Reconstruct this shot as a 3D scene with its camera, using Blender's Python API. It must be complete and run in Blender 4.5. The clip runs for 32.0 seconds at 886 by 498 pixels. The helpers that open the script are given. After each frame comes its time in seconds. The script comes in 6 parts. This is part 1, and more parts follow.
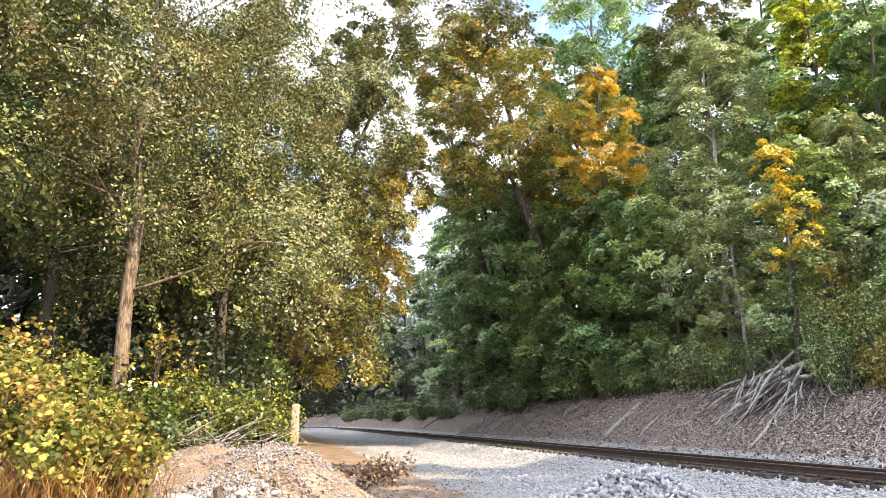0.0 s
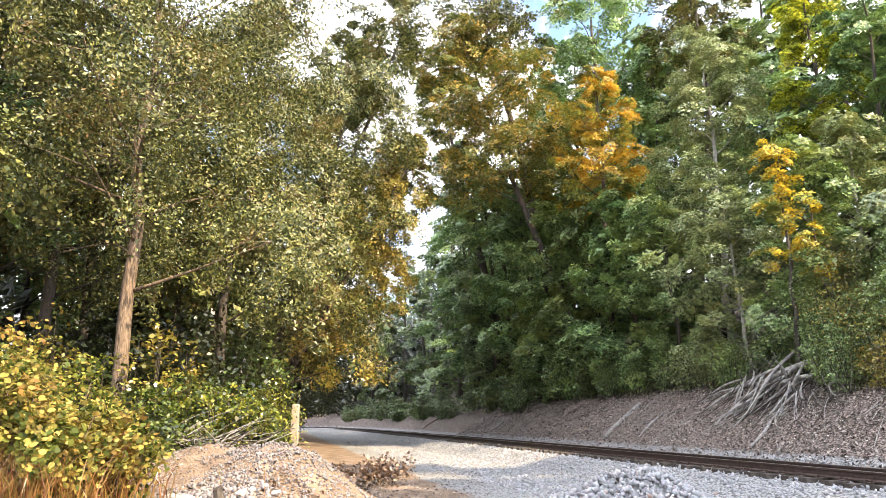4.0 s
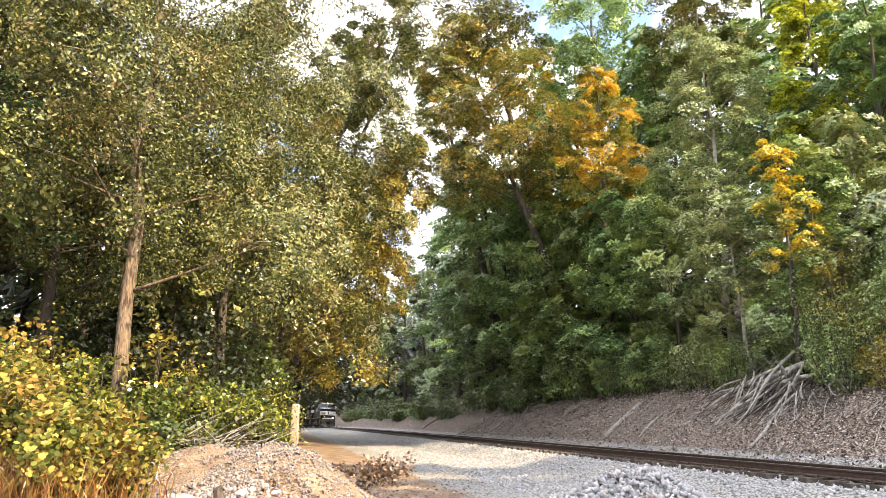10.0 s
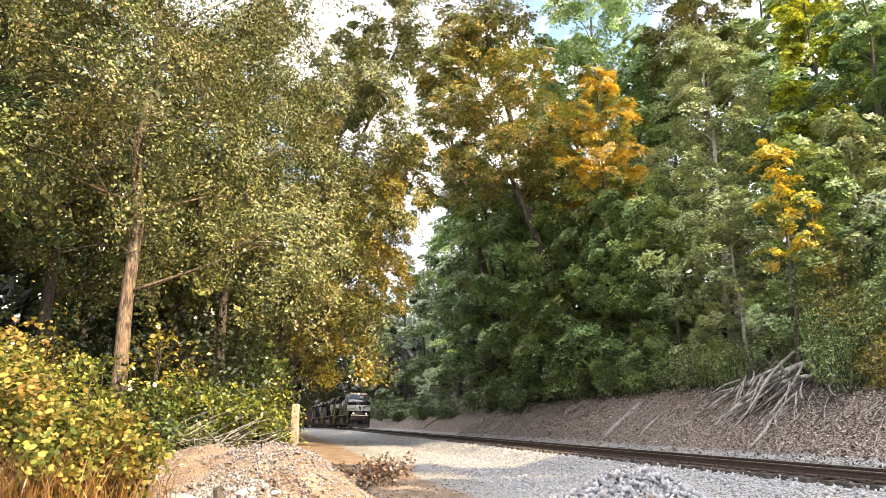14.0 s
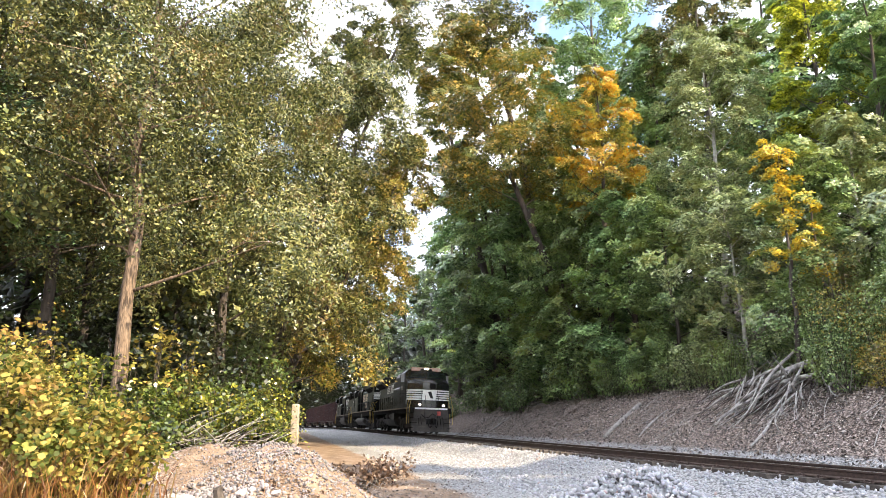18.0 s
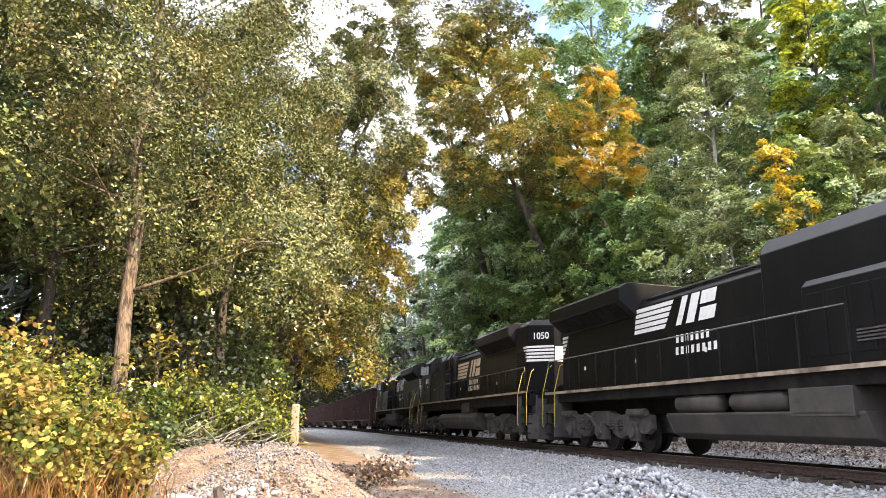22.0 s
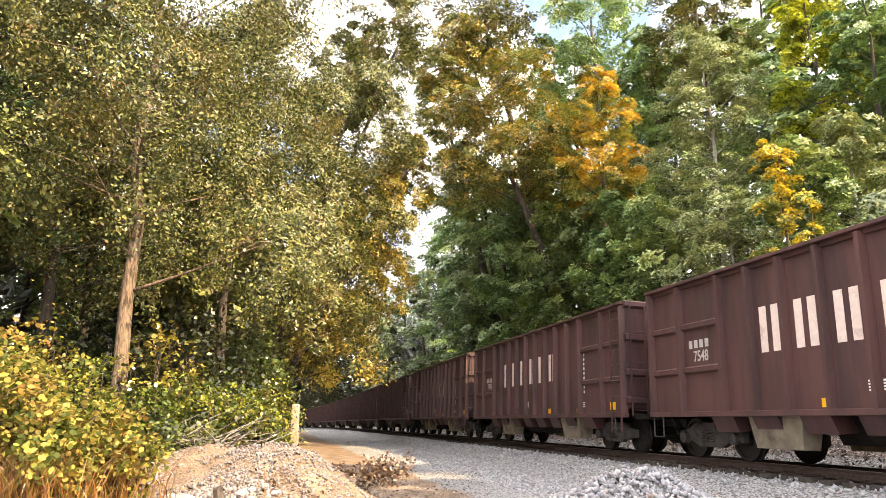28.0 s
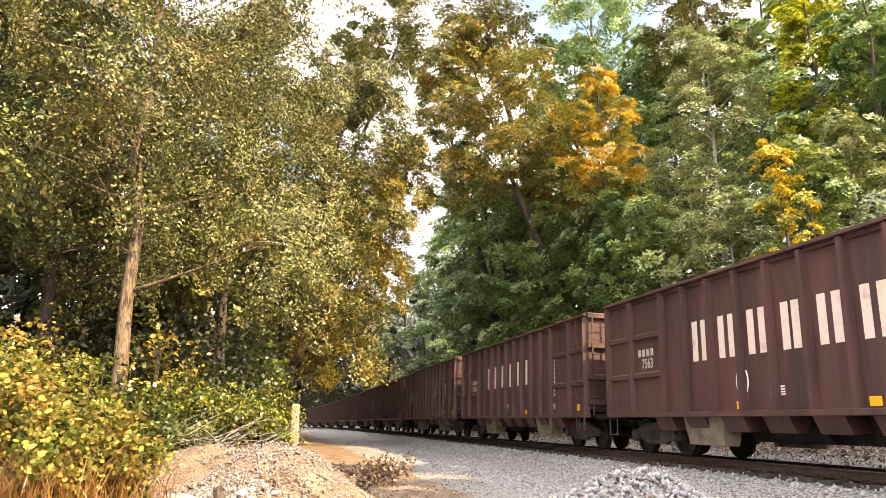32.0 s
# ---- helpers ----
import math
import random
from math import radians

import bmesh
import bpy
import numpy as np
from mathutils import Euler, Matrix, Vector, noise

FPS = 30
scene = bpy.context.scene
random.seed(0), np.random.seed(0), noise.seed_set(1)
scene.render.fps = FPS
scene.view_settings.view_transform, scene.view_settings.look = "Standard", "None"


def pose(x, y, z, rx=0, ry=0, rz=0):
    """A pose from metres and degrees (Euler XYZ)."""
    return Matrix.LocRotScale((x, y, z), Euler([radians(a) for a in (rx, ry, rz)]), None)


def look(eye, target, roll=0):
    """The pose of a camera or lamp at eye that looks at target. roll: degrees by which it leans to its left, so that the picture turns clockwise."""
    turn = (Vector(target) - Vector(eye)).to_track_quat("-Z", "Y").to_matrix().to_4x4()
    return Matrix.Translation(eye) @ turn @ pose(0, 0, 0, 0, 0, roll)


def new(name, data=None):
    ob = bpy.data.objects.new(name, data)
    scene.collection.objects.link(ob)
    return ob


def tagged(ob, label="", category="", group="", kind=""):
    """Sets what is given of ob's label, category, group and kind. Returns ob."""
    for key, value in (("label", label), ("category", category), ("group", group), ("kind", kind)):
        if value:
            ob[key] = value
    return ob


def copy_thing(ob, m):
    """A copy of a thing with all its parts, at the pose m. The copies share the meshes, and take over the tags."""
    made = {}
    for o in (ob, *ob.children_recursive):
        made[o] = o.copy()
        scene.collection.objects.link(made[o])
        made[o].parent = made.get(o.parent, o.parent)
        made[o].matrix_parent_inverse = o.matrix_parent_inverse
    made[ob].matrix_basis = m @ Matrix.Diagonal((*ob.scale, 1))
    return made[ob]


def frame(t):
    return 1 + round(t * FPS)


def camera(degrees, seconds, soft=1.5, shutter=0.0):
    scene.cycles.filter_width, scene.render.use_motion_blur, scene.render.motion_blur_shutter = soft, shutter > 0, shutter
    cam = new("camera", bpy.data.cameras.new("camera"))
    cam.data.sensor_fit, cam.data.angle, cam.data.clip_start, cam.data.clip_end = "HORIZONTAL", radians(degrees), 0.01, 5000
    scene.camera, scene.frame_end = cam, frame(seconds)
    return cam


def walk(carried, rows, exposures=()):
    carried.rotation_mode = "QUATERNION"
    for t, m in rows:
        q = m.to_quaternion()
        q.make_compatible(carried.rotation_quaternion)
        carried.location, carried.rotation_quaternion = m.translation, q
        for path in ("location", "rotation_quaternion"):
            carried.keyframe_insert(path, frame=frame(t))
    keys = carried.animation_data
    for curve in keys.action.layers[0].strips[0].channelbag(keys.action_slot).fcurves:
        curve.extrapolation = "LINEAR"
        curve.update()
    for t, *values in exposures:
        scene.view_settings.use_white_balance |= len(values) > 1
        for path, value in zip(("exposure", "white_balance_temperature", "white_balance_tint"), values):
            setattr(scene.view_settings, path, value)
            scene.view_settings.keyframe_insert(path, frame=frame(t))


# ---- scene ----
cam = camera(65.2, 32.0, soft=0.8)
EYE = pose(0, 0, 0.90, 103.83, 0, 0)
EXPOSURE = 1.98
walk(cam, [(0.0, EYE), (32.0, EYE)], exposures=[
    (0.0, EXPOSURE, 6650, 10), (7.0, EXPOSURE, 7000, 10), (13.0, EXPOSURE, 7500, 10), (19.0, EXPOSURE, 6500, 10),
    (22.0, EXPOSURE + .05, 6700, 11), (25.0, EXPOSURE + .1, 7200, 12), (28.0, EXPOSURE + .1, 7800, 13), (32.0, EXPOSURE + .1, 8300, 14)])

# ---- light: afternoon sun from beyond the cutting, broken cloud ----
SUN_DIR = Vector((0.82, -0.57, 0.0)).normalized() * math.cos(radians(40)) + Vector((0, 0, math.sin(radians(40))))
world = bpy.data.worlds.new("sky")
scene.world = world
world.use_nodes = True
wn, wl = world.node_tree.nodes, world.node_tree.links
bg = wn["Background"]
bg.inputs["Strength"].default_value = 0.15
sky = wn.new("ShaderNodeTexSky")
sky.sky_type = "NISHITA"
sky.sun_disc = False
sky.sun_elevation = radians(40)
sky.sun_rotation = math.atan2(0.82, -0.57)
cloud = wn.new("ShaderNodeTexNoise")
cloud.inputs["Scale"].default_value = 3.4
cloud.inputs["Detail"].default_value = 6
cramp = wn.new("ShaderNodeValToRGB")
cramp.color_ramp.elements[0].position, cramp.color_ramp.elements[1].position = 0.40, 0.54
cmix = wn.new("ShaderNodeMix")
cmix.data_type = "RGBA"
cmix.inputs["B"].default_value = (8.2, 8.4, 9.2, 1)
wl.new(cloud.outputs["Fac"], cramp.inputs["Fac"])
wl.new(cramp.outputs["Color"], cmix.inputs["Factor"])
wl.new(sky.outputs["Color"], cmix.inputs["A"])
wl.new(cmix.outputs["Result"], bg.inputs["Color"])
sun = new("sun", bpy.data.lights.new("sun", "SUN"))
sun.data.energy, sun.data.angle, sun.data.color = 3.4, radians(0.53), (1.0, 0.81, 0.54)
sun.matrix_world = look(SUN_DIR * 200, (0, 0, 0))


# ---- materials ----
def material(name, colour, rough=0.7, metal=0.0, vary=0.15, scale=6.0, bump=0.0, second=None, second_scale=0.7, second_at=(0.5, 0.68), bump_scale=None, stretch=1.0):
    """A node material: base colour broken up by grain, with an optional second colour in patches and a fine relief."""
    m = bpy.data.materials.new(name)
    m.use_nodes = True
    n, l = m.node_tree.nodes, m.node_tree.links
    b = n["Principled BSDF"]
    b.inputs["Roughness"].default_value, b.inputs["Metallic"].default_value = rough, metal
    coord = n.new("ShaderNodeTexCoord")
    at = n.new("ShaderNodeMapping")
    at.inputs["Scale"].default_value = (1, 1, stretch)
    l.new(coord.outputs["Object"], at.inputs["Vector"])
    grain = n.new("ShaderNodeTexNoise")
    grain.inputs["Scale"].default_value, grain.inputs["Detail"].default_value = scale, 5
    l.new(at.outputs["Vector"], grain.inputs["Vector"])
    ramp = n.new("ShaderNodeValToRGB")
    ramp.color_ramp.elements[0].position, ramp.color_ramp.elements[1].position = 0.3, 0.7
    ramp.color_ramp.elements[0].color = (*[c * (1 - vary) for c in colour], 1)
    ramp.color_ramp.elements[1].color = (*[min(1, c * (1 + vary)) for c in colour], 1)
    l.new(grain.outputs["Fac"], ramp.inputs["Fac"])
    out = ramp.outputs["Color"]
    if second:
        patch = n.new("ShaderNodeTexNoise")
        patch.inputs["Scale"].default_value, patch.inputs["Detail"].default_value, patch.inputs["Roughness"].default_value = second_scale, 8, 0.65
        l.new(at.outputs["Vector"], patch.inputs["Vector"])
        pr = n.new("ShaderNodeValToRGB")
        pr.color_ramp.elements[0].position, pr.color_ramp.elements[1].position = second_at
        l.new(patch.outputs["Fac"], pr.inputs["Fac"])
        mx = n.new("ShaderNodeMix")
        mx.data_type = "RGBA"
        mx.inputs["B"].default_value = (*second, 1)
        l.new(pr.outputs["Color"], mx.inputs["Factor"])
        l.new(out, mx.inputs["A"])
        out = mx.outputs["Result"]
    l.new(out, b.inputs["Base Color"])
    if bump:
        relief = n.new("ShaderNodeTexNoise")
        relief.inputs["Scale"].default_value, relief.inputs["Detail"].default_value = bump_scale or scale * 3, 6
        l.new(at.outputs["Vector"], relief.inputs["Vector"])
        bm_ = n.new("ShaderNodeBump")
        bm_.inputs["Strength"].default_value, bm_.inputs["Distance"].default_value = bump, 0.03
        l.new(relief.outputs["Fac"], bm_.inputs["Height"])
        l.new(bm_.outputs["Normal"], b.inputs["Normal"])
    return m


def leaf_material(name, tones, patches, through_=0.35, patch_scale=0.45, patch_at=(0.48, 0.66), spread=1.0):
    """Leaves: each leaf takes a tone of its own; patches of boughs turn to the autumn tones."""
    m = bpy.data.materials.new(name)
    m.use_nodes = True
    n, l = m.node_tree.nodes, m.node_tree.links
    b = n["Principled BSDF"]
    b.inputs["Roughness"].default_value = 0.30
    b.inputs["Specular IOR Level"].default_value = 0.7
    geo = n.new("ShaderNodeNewGeometry")

    def ramp_of(cols):
        dim, lit = cols[0], cols[-1]
        cols = [tuple(c * (1 - .7 * spread) for c in dim), tuple(c * (1 - .38 * spread) for c in dim), *cols, tuple(min(.9, c * (1 + .35 * spread)) for c in lit)]
        r = n.new("ShaderNodeValToRGB")
        e = r.color_ramp.elements
        while len(e) < len(cols):
            e.new(0.5)
        for i, c in enumerate(cols):
            e[i].position = i / (len(cols) - 1)
            e[i].color = (*c, 1)
        l.new(geo.outputs["Random Per Island"], r.inputs["Fac"])
        return r.outputs["Color"]

    patch = n.new("ShaderNodeTexNoise")
    patch.inputs["Scale"].default_value, patch.inputs["Detail"].default_value = patch_scale, 3
    l.new(geo.outputs["Position"], patch.inputs["Vector"])
    pr = n.new("ShaderNodeValToRGB")
    pr.color_ramp.elements[0].position, pr.color_ramp.elements[1].position = patch_at
    l.new(patch.outputs["Fac"], pr.inputs["Fac"])
    mx = n.new("ShaderNodeMix")
    mx.data_type = "RGBA"
    l.new(pr.outputs["Color"], mx.inputs["Factor"])
    l.new(ramp_of(tones), mx.inputs["A"])
    l.new(ramp_of(patches), mx.inputs["B"])
    l.new(mx.outputs["Result"], b.inputs["Base Color"])
    tr = n.new("ShaderNodeBsdfTranslucent")
    l.new(mx.outputs["Result"], tr.inputs["Color"])
    ms = n.new("ShaderNodeMixShader")
    ms.inputs["Fac"].default_value = through_
    l.new(b.outputs["BSDF"], ms.inputs[1])
    l.new(tr.outputs["BSDF"], ms.inputs[2])
    l.new(ms.outputs["Shader"], n["Material Output"].inputs["Surface"])
    return m


def glow(name, colour, power):
    m = bpy.data.materials.new(name)
    m.use_nodes = True
    b = m.node_tree.nodes["Principled BSDF"]
    b.inputs["Base Color"].default_value = (*colour, 1)
    b.inputs["Emission Color"].default_value = (*colour, 1)
    b.inputs["Emission Strength"].default_value = power
    return m


BLACK = material("black_paint", (0.0040, 0.0042, 0.0052), 0.42, 0, 0.3, 3, 0.03, (0.011, 0.0102, 0.0098), 2.0, (0.5, 0.85), None, 0.2)
GRIME = material("road_grime", (0.011, 0.010, 0.0095), 0.85, 0, 0.35, 5, 0.3, (0.030, 0.026, 0.023), 1.3, (0.5, 0.75))
TANKGREY = material("dusty_tank_paint", (0.036, 0.032, 0.029), 0.7, 0, 0.25, 4, 0.15, (0.066, 0.056, 0.048), 1.2)
WHITE = material("white_paint", (0.72, 0.72, 0.70), 0.5, 0, 0.08, 9, 0, (0.5, 0.47, 0.43), 2.0, (0.55, 0.8))
CREAM = material("worn_cream_paint", (0.30, 0.24, 0.18), 0.6, 0, 0.25, 8, 0, (0.09, 0.07, 0.055), 1.6, (0.48, 0.66))
GOLD = material("faded_lettering", (0.70, 0.58, 0.42), 0.55, 0, 0.15, 7, 0, (0.35, 0.26, 0.18), 2.2, (0.55, 0.75))
YELLOW = material("handrail_yellow", (0.55, 0.39, 0.08), 0.5, 0, 0.15, 8)
ORANGE = material("reflective_yellow", (0.80, 0.42, 0.02), 0.5, 0, 0.1, 12)
GLASS = material("dark_cab_glass", (0.018, 0.028, 0.030), 0.06, 0, 0.1, 3)
GLASS.node_tree.nodes["Principled BSDF"].inputs["IOR"].default_value = 1.95
# Black paint with reflection raised, giving nose and cab front their sky sheen.
GLOSSBLACK = material("sky_sheen_black_paint", (0.010, 0.010, 0.012), 0.2, 0, 0.2, 3, 0.02)
GLOSSBLACK.node_tree.nodes["Principled BSDF"].inputs["IOR"].default_value = 2.1
GRIME.node_tree.nodes["Principled BSDF"].inputs["Specular IOR Level"].default_value = 0.12
BLACK.node_tree.nodes["Principled BSDF"].inputs["Specular IOR Level"].default_value = 0.2
TRUCK = material("dusty_truck_frame", (0.040, 0.036, 0.034), 0.85, 0, 0.45, 6, 0.4, (0.085, 0.076, 0.068), 2.2, (0.5, 0.72))
BOARD = material("faded_pinkish_paint", (0.44, 0.31, 0.25), 0.6, 0, 0.15, 9, 0, (0.5, 0.22, 0.16), 6.0, (0.5, 0.6))
STEEL = material("wheel_steel", (0.012, 0.0105, 0.010), 0.65, 0.1, 0.3, 9)
RAILHEAD = material("polished_railhead", (0.33, 0.31, 0.29), 0.28, 0.9, 0.1, 20)
RAILRUST = material("rail_rust", (0.055, 0.035, 0.028), 0.8, 0.1, 0.35, 14, 0.2)
TIE = material("creosoted_tie", (0.045, 0.036, 0.03), 0.9, 0, 0.4, 9, 0.5, (0.10, 0.085, 0.07), 3)
OXIDE = material("oxide_brown_paint", (0.084, 0.036, 0.034), 0.62, 0, 0.16, 1.6, 0.06, (0.036, 0.020, 0.020), 2.2, (0.40, 0.66), None, 0.14)
CHUTE = material("dusty_steel_chute", (0.20, 0.17, 0.125), 0.85, 0, 0.25, 4, 0.1, (0.08, 0.06, 0.05), 1.4)
LAMP = glow("lit_headlamp", (1.0, 0.84, 0.58), 2.6)
RED = material("faded_red", (0.38, 0.06, 0.05), 0.6)
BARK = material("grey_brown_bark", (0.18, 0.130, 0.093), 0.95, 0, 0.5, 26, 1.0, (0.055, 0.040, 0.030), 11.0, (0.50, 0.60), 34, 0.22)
# Dark bark, its colour taken lower still to deepen shade among the trunks.
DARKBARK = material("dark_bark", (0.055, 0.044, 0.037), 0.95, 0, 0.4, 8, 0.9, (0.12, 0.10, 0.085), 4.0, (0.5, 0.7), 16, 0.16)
PALEBARK = material("pale_grey_bark", (0.36, 0.34, 0.30), 0.9, 0, 0.25, 7, 0.5, (0.16, 0.15, 0.13), 2.5)
DEADWOOD = material("weathered_deadwood", (0.30, 0.285, 0.27), 0.95, 0, 0.4, 8, 0.8, (0.09, 0.078, 0.07), 3.0)
POSTWOOD = material("bleached_post_wood", (0.36, 0.30, 0.23), 0.9, 0, 0.25, 9, 0.5, (0.3, 0.24, 0.18), 3)
STONE = material("pale_granite_ballast", (0.42, 0.42, 0.43), 0.9, 0, 0.35, 9, 0.5)
BOULDER = material("pale_pinkish_boulder", (0.42, 0.375, 0.36), 0.95, 0, 0.25, 6, 0.9, (0.25, 0.215, 0.20), 2.6)
STRAW = leaf_material("dry_grass", [(0.20, 0.085, 0.03), (0.27, 0.15, 0.05), (0.15, 0.12, 0.03)], [(0.27, 0.10, 0.035), (0.30, 0.16, 0.05)], 0.3)
LITTER = leaf_material("fallen_leaf", [(0.032, 0.024, 0.020), (0.120, 0.090, 0.074), (0.200, 0.156, 0.132), (0.368, 0.320, 0.288)], [(0.056, 0.038, 0.032), (0.272, 0.208, 0.168)], 0.05, spread=1.0)
DRYLEAF = leaf_material("dead_brown_leaf", [(0.10, 0.06, 0.04), (0.17, 0.11, 0.07), (0.25, 0.17, 0.11)], [(0.14, 0.08, 0.05), (0.2, 0.12, 0.08)], 0.15)
OAK = leaf_material("olive_oak_leaf", [(0.039, 0.057, 0.011), (0.086, 0.112, 0.024), (0.155, 0.172, 0.043), (0.249, 0.241, 0.073)], [(0.232, 0.146, 0.047), (0.284, 0.232, 0.069), (0.112, 0.129, 0.030)], 0.14, 0.6, (0.55, 0.68), .4)
OAK.node_tree.nodes["Principled BSDF"].inputs["Roughness"].default_value = 0.48
OAKYELLOW = leaf_material("yellow_green_leaf", [(0.13, 0.155, 0.026), (0.27, 0.27, 0.05), (0.44, 0.37, 0.075), (0.46, 0.30, 0.08)], [(0.36, 0.22, 0.06), (0.30, 0.27, 0.05), (0.15, 0.18, 0.03)], 0.32)
GREEN = leaf_material("deep_green_leaf", [(0.100, 0.193, 0.066), (0.187, 0.312, 0.112), (0.320, 0.446, 0.193)], [(0.332, 0.426, 0.107), (0.212, 0.345, 0.100)], 0.24, spread=.6)
MIDGREEN = leaf_material("mid_green_leaf", [(0.107, 0.185, 0.057), (0.197, 0.297, 0.095), (0.345, 0.434, 0.173)], [(0.345, 0.380, 0.095), (0.190, 0.280, 0.078)], 0.24, spread=.6)
GREYGREEN = leaf_material("grey_green_leaf", [(0.167, 0.224, 0.093), (0.256, 0.323, 0.139), (0.424, 0.477, 0.221)], [(0.356, 0.335, 0.110), (0.224, 0.290, 0.110)], 0.24, spread=.6)
AUTUMN = leaf_material("orange_yellow_leaf", [(0.588, 0.315, 0.032), (0.735, 0.452, 0.053), (0.483, 0.399, 0.063)], [(0.168, 0.210, 0.047), (0.357, 0.326, 0.063)], 0.34, 0.55, (0.44, 0.56), spread=.6)
HICKORY = leaf_material("bronze_hickory_leaf", [(0.16, 0.17, 0.035), (0.27, 0.22, 0.045), (0.42, 0.27, 0.05)], [(0.11, 0.15, 0.032), (0.21, 0.215, 0.04)], 0.30, 0.5, (0.46, 0.58), spread=.6)
YELLOWLEAF = leaf_material("golden_yellow_leaf", [(0.688, 0.468, 0.041), (0.853, 0.605, 0.055), (0.495, 0.440, 0.069)], [(0.302, 0.330, 0.069), (0.550, 0.440, 0.069)], 0.4, 0.8, (0.52, 0.62))
# Leaf tones taken near black to stand in for shade deep in the woods.
SHADELEAF = leaf_material("shade_toned_wood_leaf", [(0.012, 0.022, 0.006), (0.021, 0.034, 0.010), (0.032, 0.046, 0.014)], [(0.03, 0.036, 0.010), (0.024, 0.031, 0.009)], 0.2)
VERGE = leaf_material("sunlit_verge_leaf", [(0.08, 0.11, 0.022), (0.18, 0.20, 0.04), (0.31, 0.285, 0.065), (0.40, 0.30, 0.085)], [(0.36, 0.19, 0.06), (0.36, 0.25, 0.06), (0.20, 0.19, 0.035)], 0.35, 0.9, (0.50, 0.66), .4)
VERGE.node_tree.nodes["Principled BSDF"].inputs["Specular IOR Level"].default_value = 0.25
VERGE.node_tree.nodes["Principled BSDF"].inputs["Roughness"].default_value = 0.6
# Darker copy of the green leaf; shade of the cutting is in the colour.
DEEP = leaf_material("shade_darkened_green_leaf", [(0.066, 0.114, 0.034), (0.118, 0.187, 0.059), (0.199, 0.276, 0.095)], [(0.147, 0.172, 0.045), (0.103, 0.147, 0.038)], 0.22, spread=.6)
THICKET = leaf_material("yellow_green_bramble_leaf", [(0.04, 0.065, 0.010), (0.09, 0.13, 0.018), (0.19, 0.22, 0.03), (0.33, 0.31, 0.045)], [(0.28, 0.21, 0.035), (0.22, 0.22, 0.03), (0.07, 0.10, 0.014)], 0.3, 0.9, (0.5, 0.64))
# Darker copy of the bramble tones above, with shade put into the colour.
BRAMBLE = leaf_material("bramble_leaf_darkened_for_shade", [(0.030, 0.052, 0.010), (0.065, 0.10, 0.018), (0.13, 0.17, 0.03)], [(0.16, 0.17, 0.03), (0.06, 0.09, 0.014)], 0.25, 0.9, (0.5, 0.64))
LIME = leaf_material("lime_yellow_leaf", [(0.320, 0.393, 0.030), (0.494, 0.523, 0.051), (0.611, 0.582, 0.071)], [(0.232, 0.291, 0.041), (0.363, 0.407, 0.051)], 0.5)


# ---- geometry helpers ----
class Geo:
    """Collects corners and faces of one mesh."""

    def __init__(self):
        self.v, self.f = [], []

    def ring(self, rings, closed=True, caps=True):
        n, base = len(rings[0]), len(self.v)
        for r in rings:
            self.v.extend(tuple(p) for p in r)
        for i in range(len(rings) - 1):
            for j in range(n if closed else n - 1):
                a, b_ = base + i * n + j, base + i * n + (j + 1) % n
                self.f.append((a, b_, b_ + n, a + n))
        if caps:
            self.f.append(tuple(range(base + n - 1, base - 1, -1)))
            self.f.append(tuple(range(base + (len(rings) - 1) * n, base + len(rings) * n)))
        return self

    def box(self, x0, x1, y0, y1, z0, z1):
        return self.ring([[(x, y0, z0), (x, y1, z0), (x, y1, z1), (x, y0, z1)] for x in (x0, x1)])

    def prism_x(self, yz, x0, x1):
        return self.ring([[(x, y, z) for y, z in yz] for x in (x0, x1)])

    def prism_y(self, xz, y0, y1):
        return self.ring([[(x, y, z) for x, z in xz] for y in (y0, y1)])

    def prism_z(self, xy, z0, z1):
        return self.ring([[(x, y, z) for x, y in xy] for z in (z0, z1)])

    def tube(self, pts, radii, n=6):
        pts = [Vector(p) for p in pts]
        if not isinstance(radii, (list, tuple)):
            radii = [radii] * len(pts)
        rings = []
        side = None
        for i, p in enumerate(pts):
            d = (pts[min(i + 1, len(pts) - 1)] - pts[max(i - 1, 0)]).normalized()
            if side is None:
                side = d.cross(Vector((0.3, 0.2, 1)) if abs(d.z) < 0.9 else Vector((1, 0.1, 0))).normalized()
            side = (side - d * side.dot(d)).normalized()
            up = d.cross(side)
            rings.append([p + (side * math.cos(a) + up * math.sin(a)) * radii[i] for a in (2 * math.pi * k / n for k in range(n))])
        return self.ring(rings)

    def cyl(self, p0, p1, r, n=16):
        return self.tube([p0, p1], r, n)

    def mesh(self, name, mat, smooth=False):
        me = bpy.data.meshes.new(name)
        me.from_pydata(self.v, [], self.f)
        me.update()
        bm = bmesh.new()
        bm.from_mesh(me)
        bmesh.ops.recalc_face_normals(bm, faces=bm.faces)
        bm.to_mesh(me)
        bm.free()
        me.materials.append(mat)
        if smooth:
            me.polygons.foreach_set("use_smooth", [True] * len(me.polygons))
        return me


def part(name, geo, mat, parent, label="", bevel=0.0, smooth=False, at=None):
    """Links a Geo (or a ready mesh) as one mesh object under a thing or a part."""
    me = geo.mesh(name, mat, smooth) if isinstance(geo, Geo) else geo
    ob = new(name, me)
    ob.parent = parent
    if at is not None:
        ob.matrix_basis = at
    if label:
        ob["label"] = label
    if bevel:
        bv = ob.modifiers.new("bevel", "BEVEL")
        bv.width, bv.segments, bv.limit_method = bevel, 2, "ANGLE"
    return ob


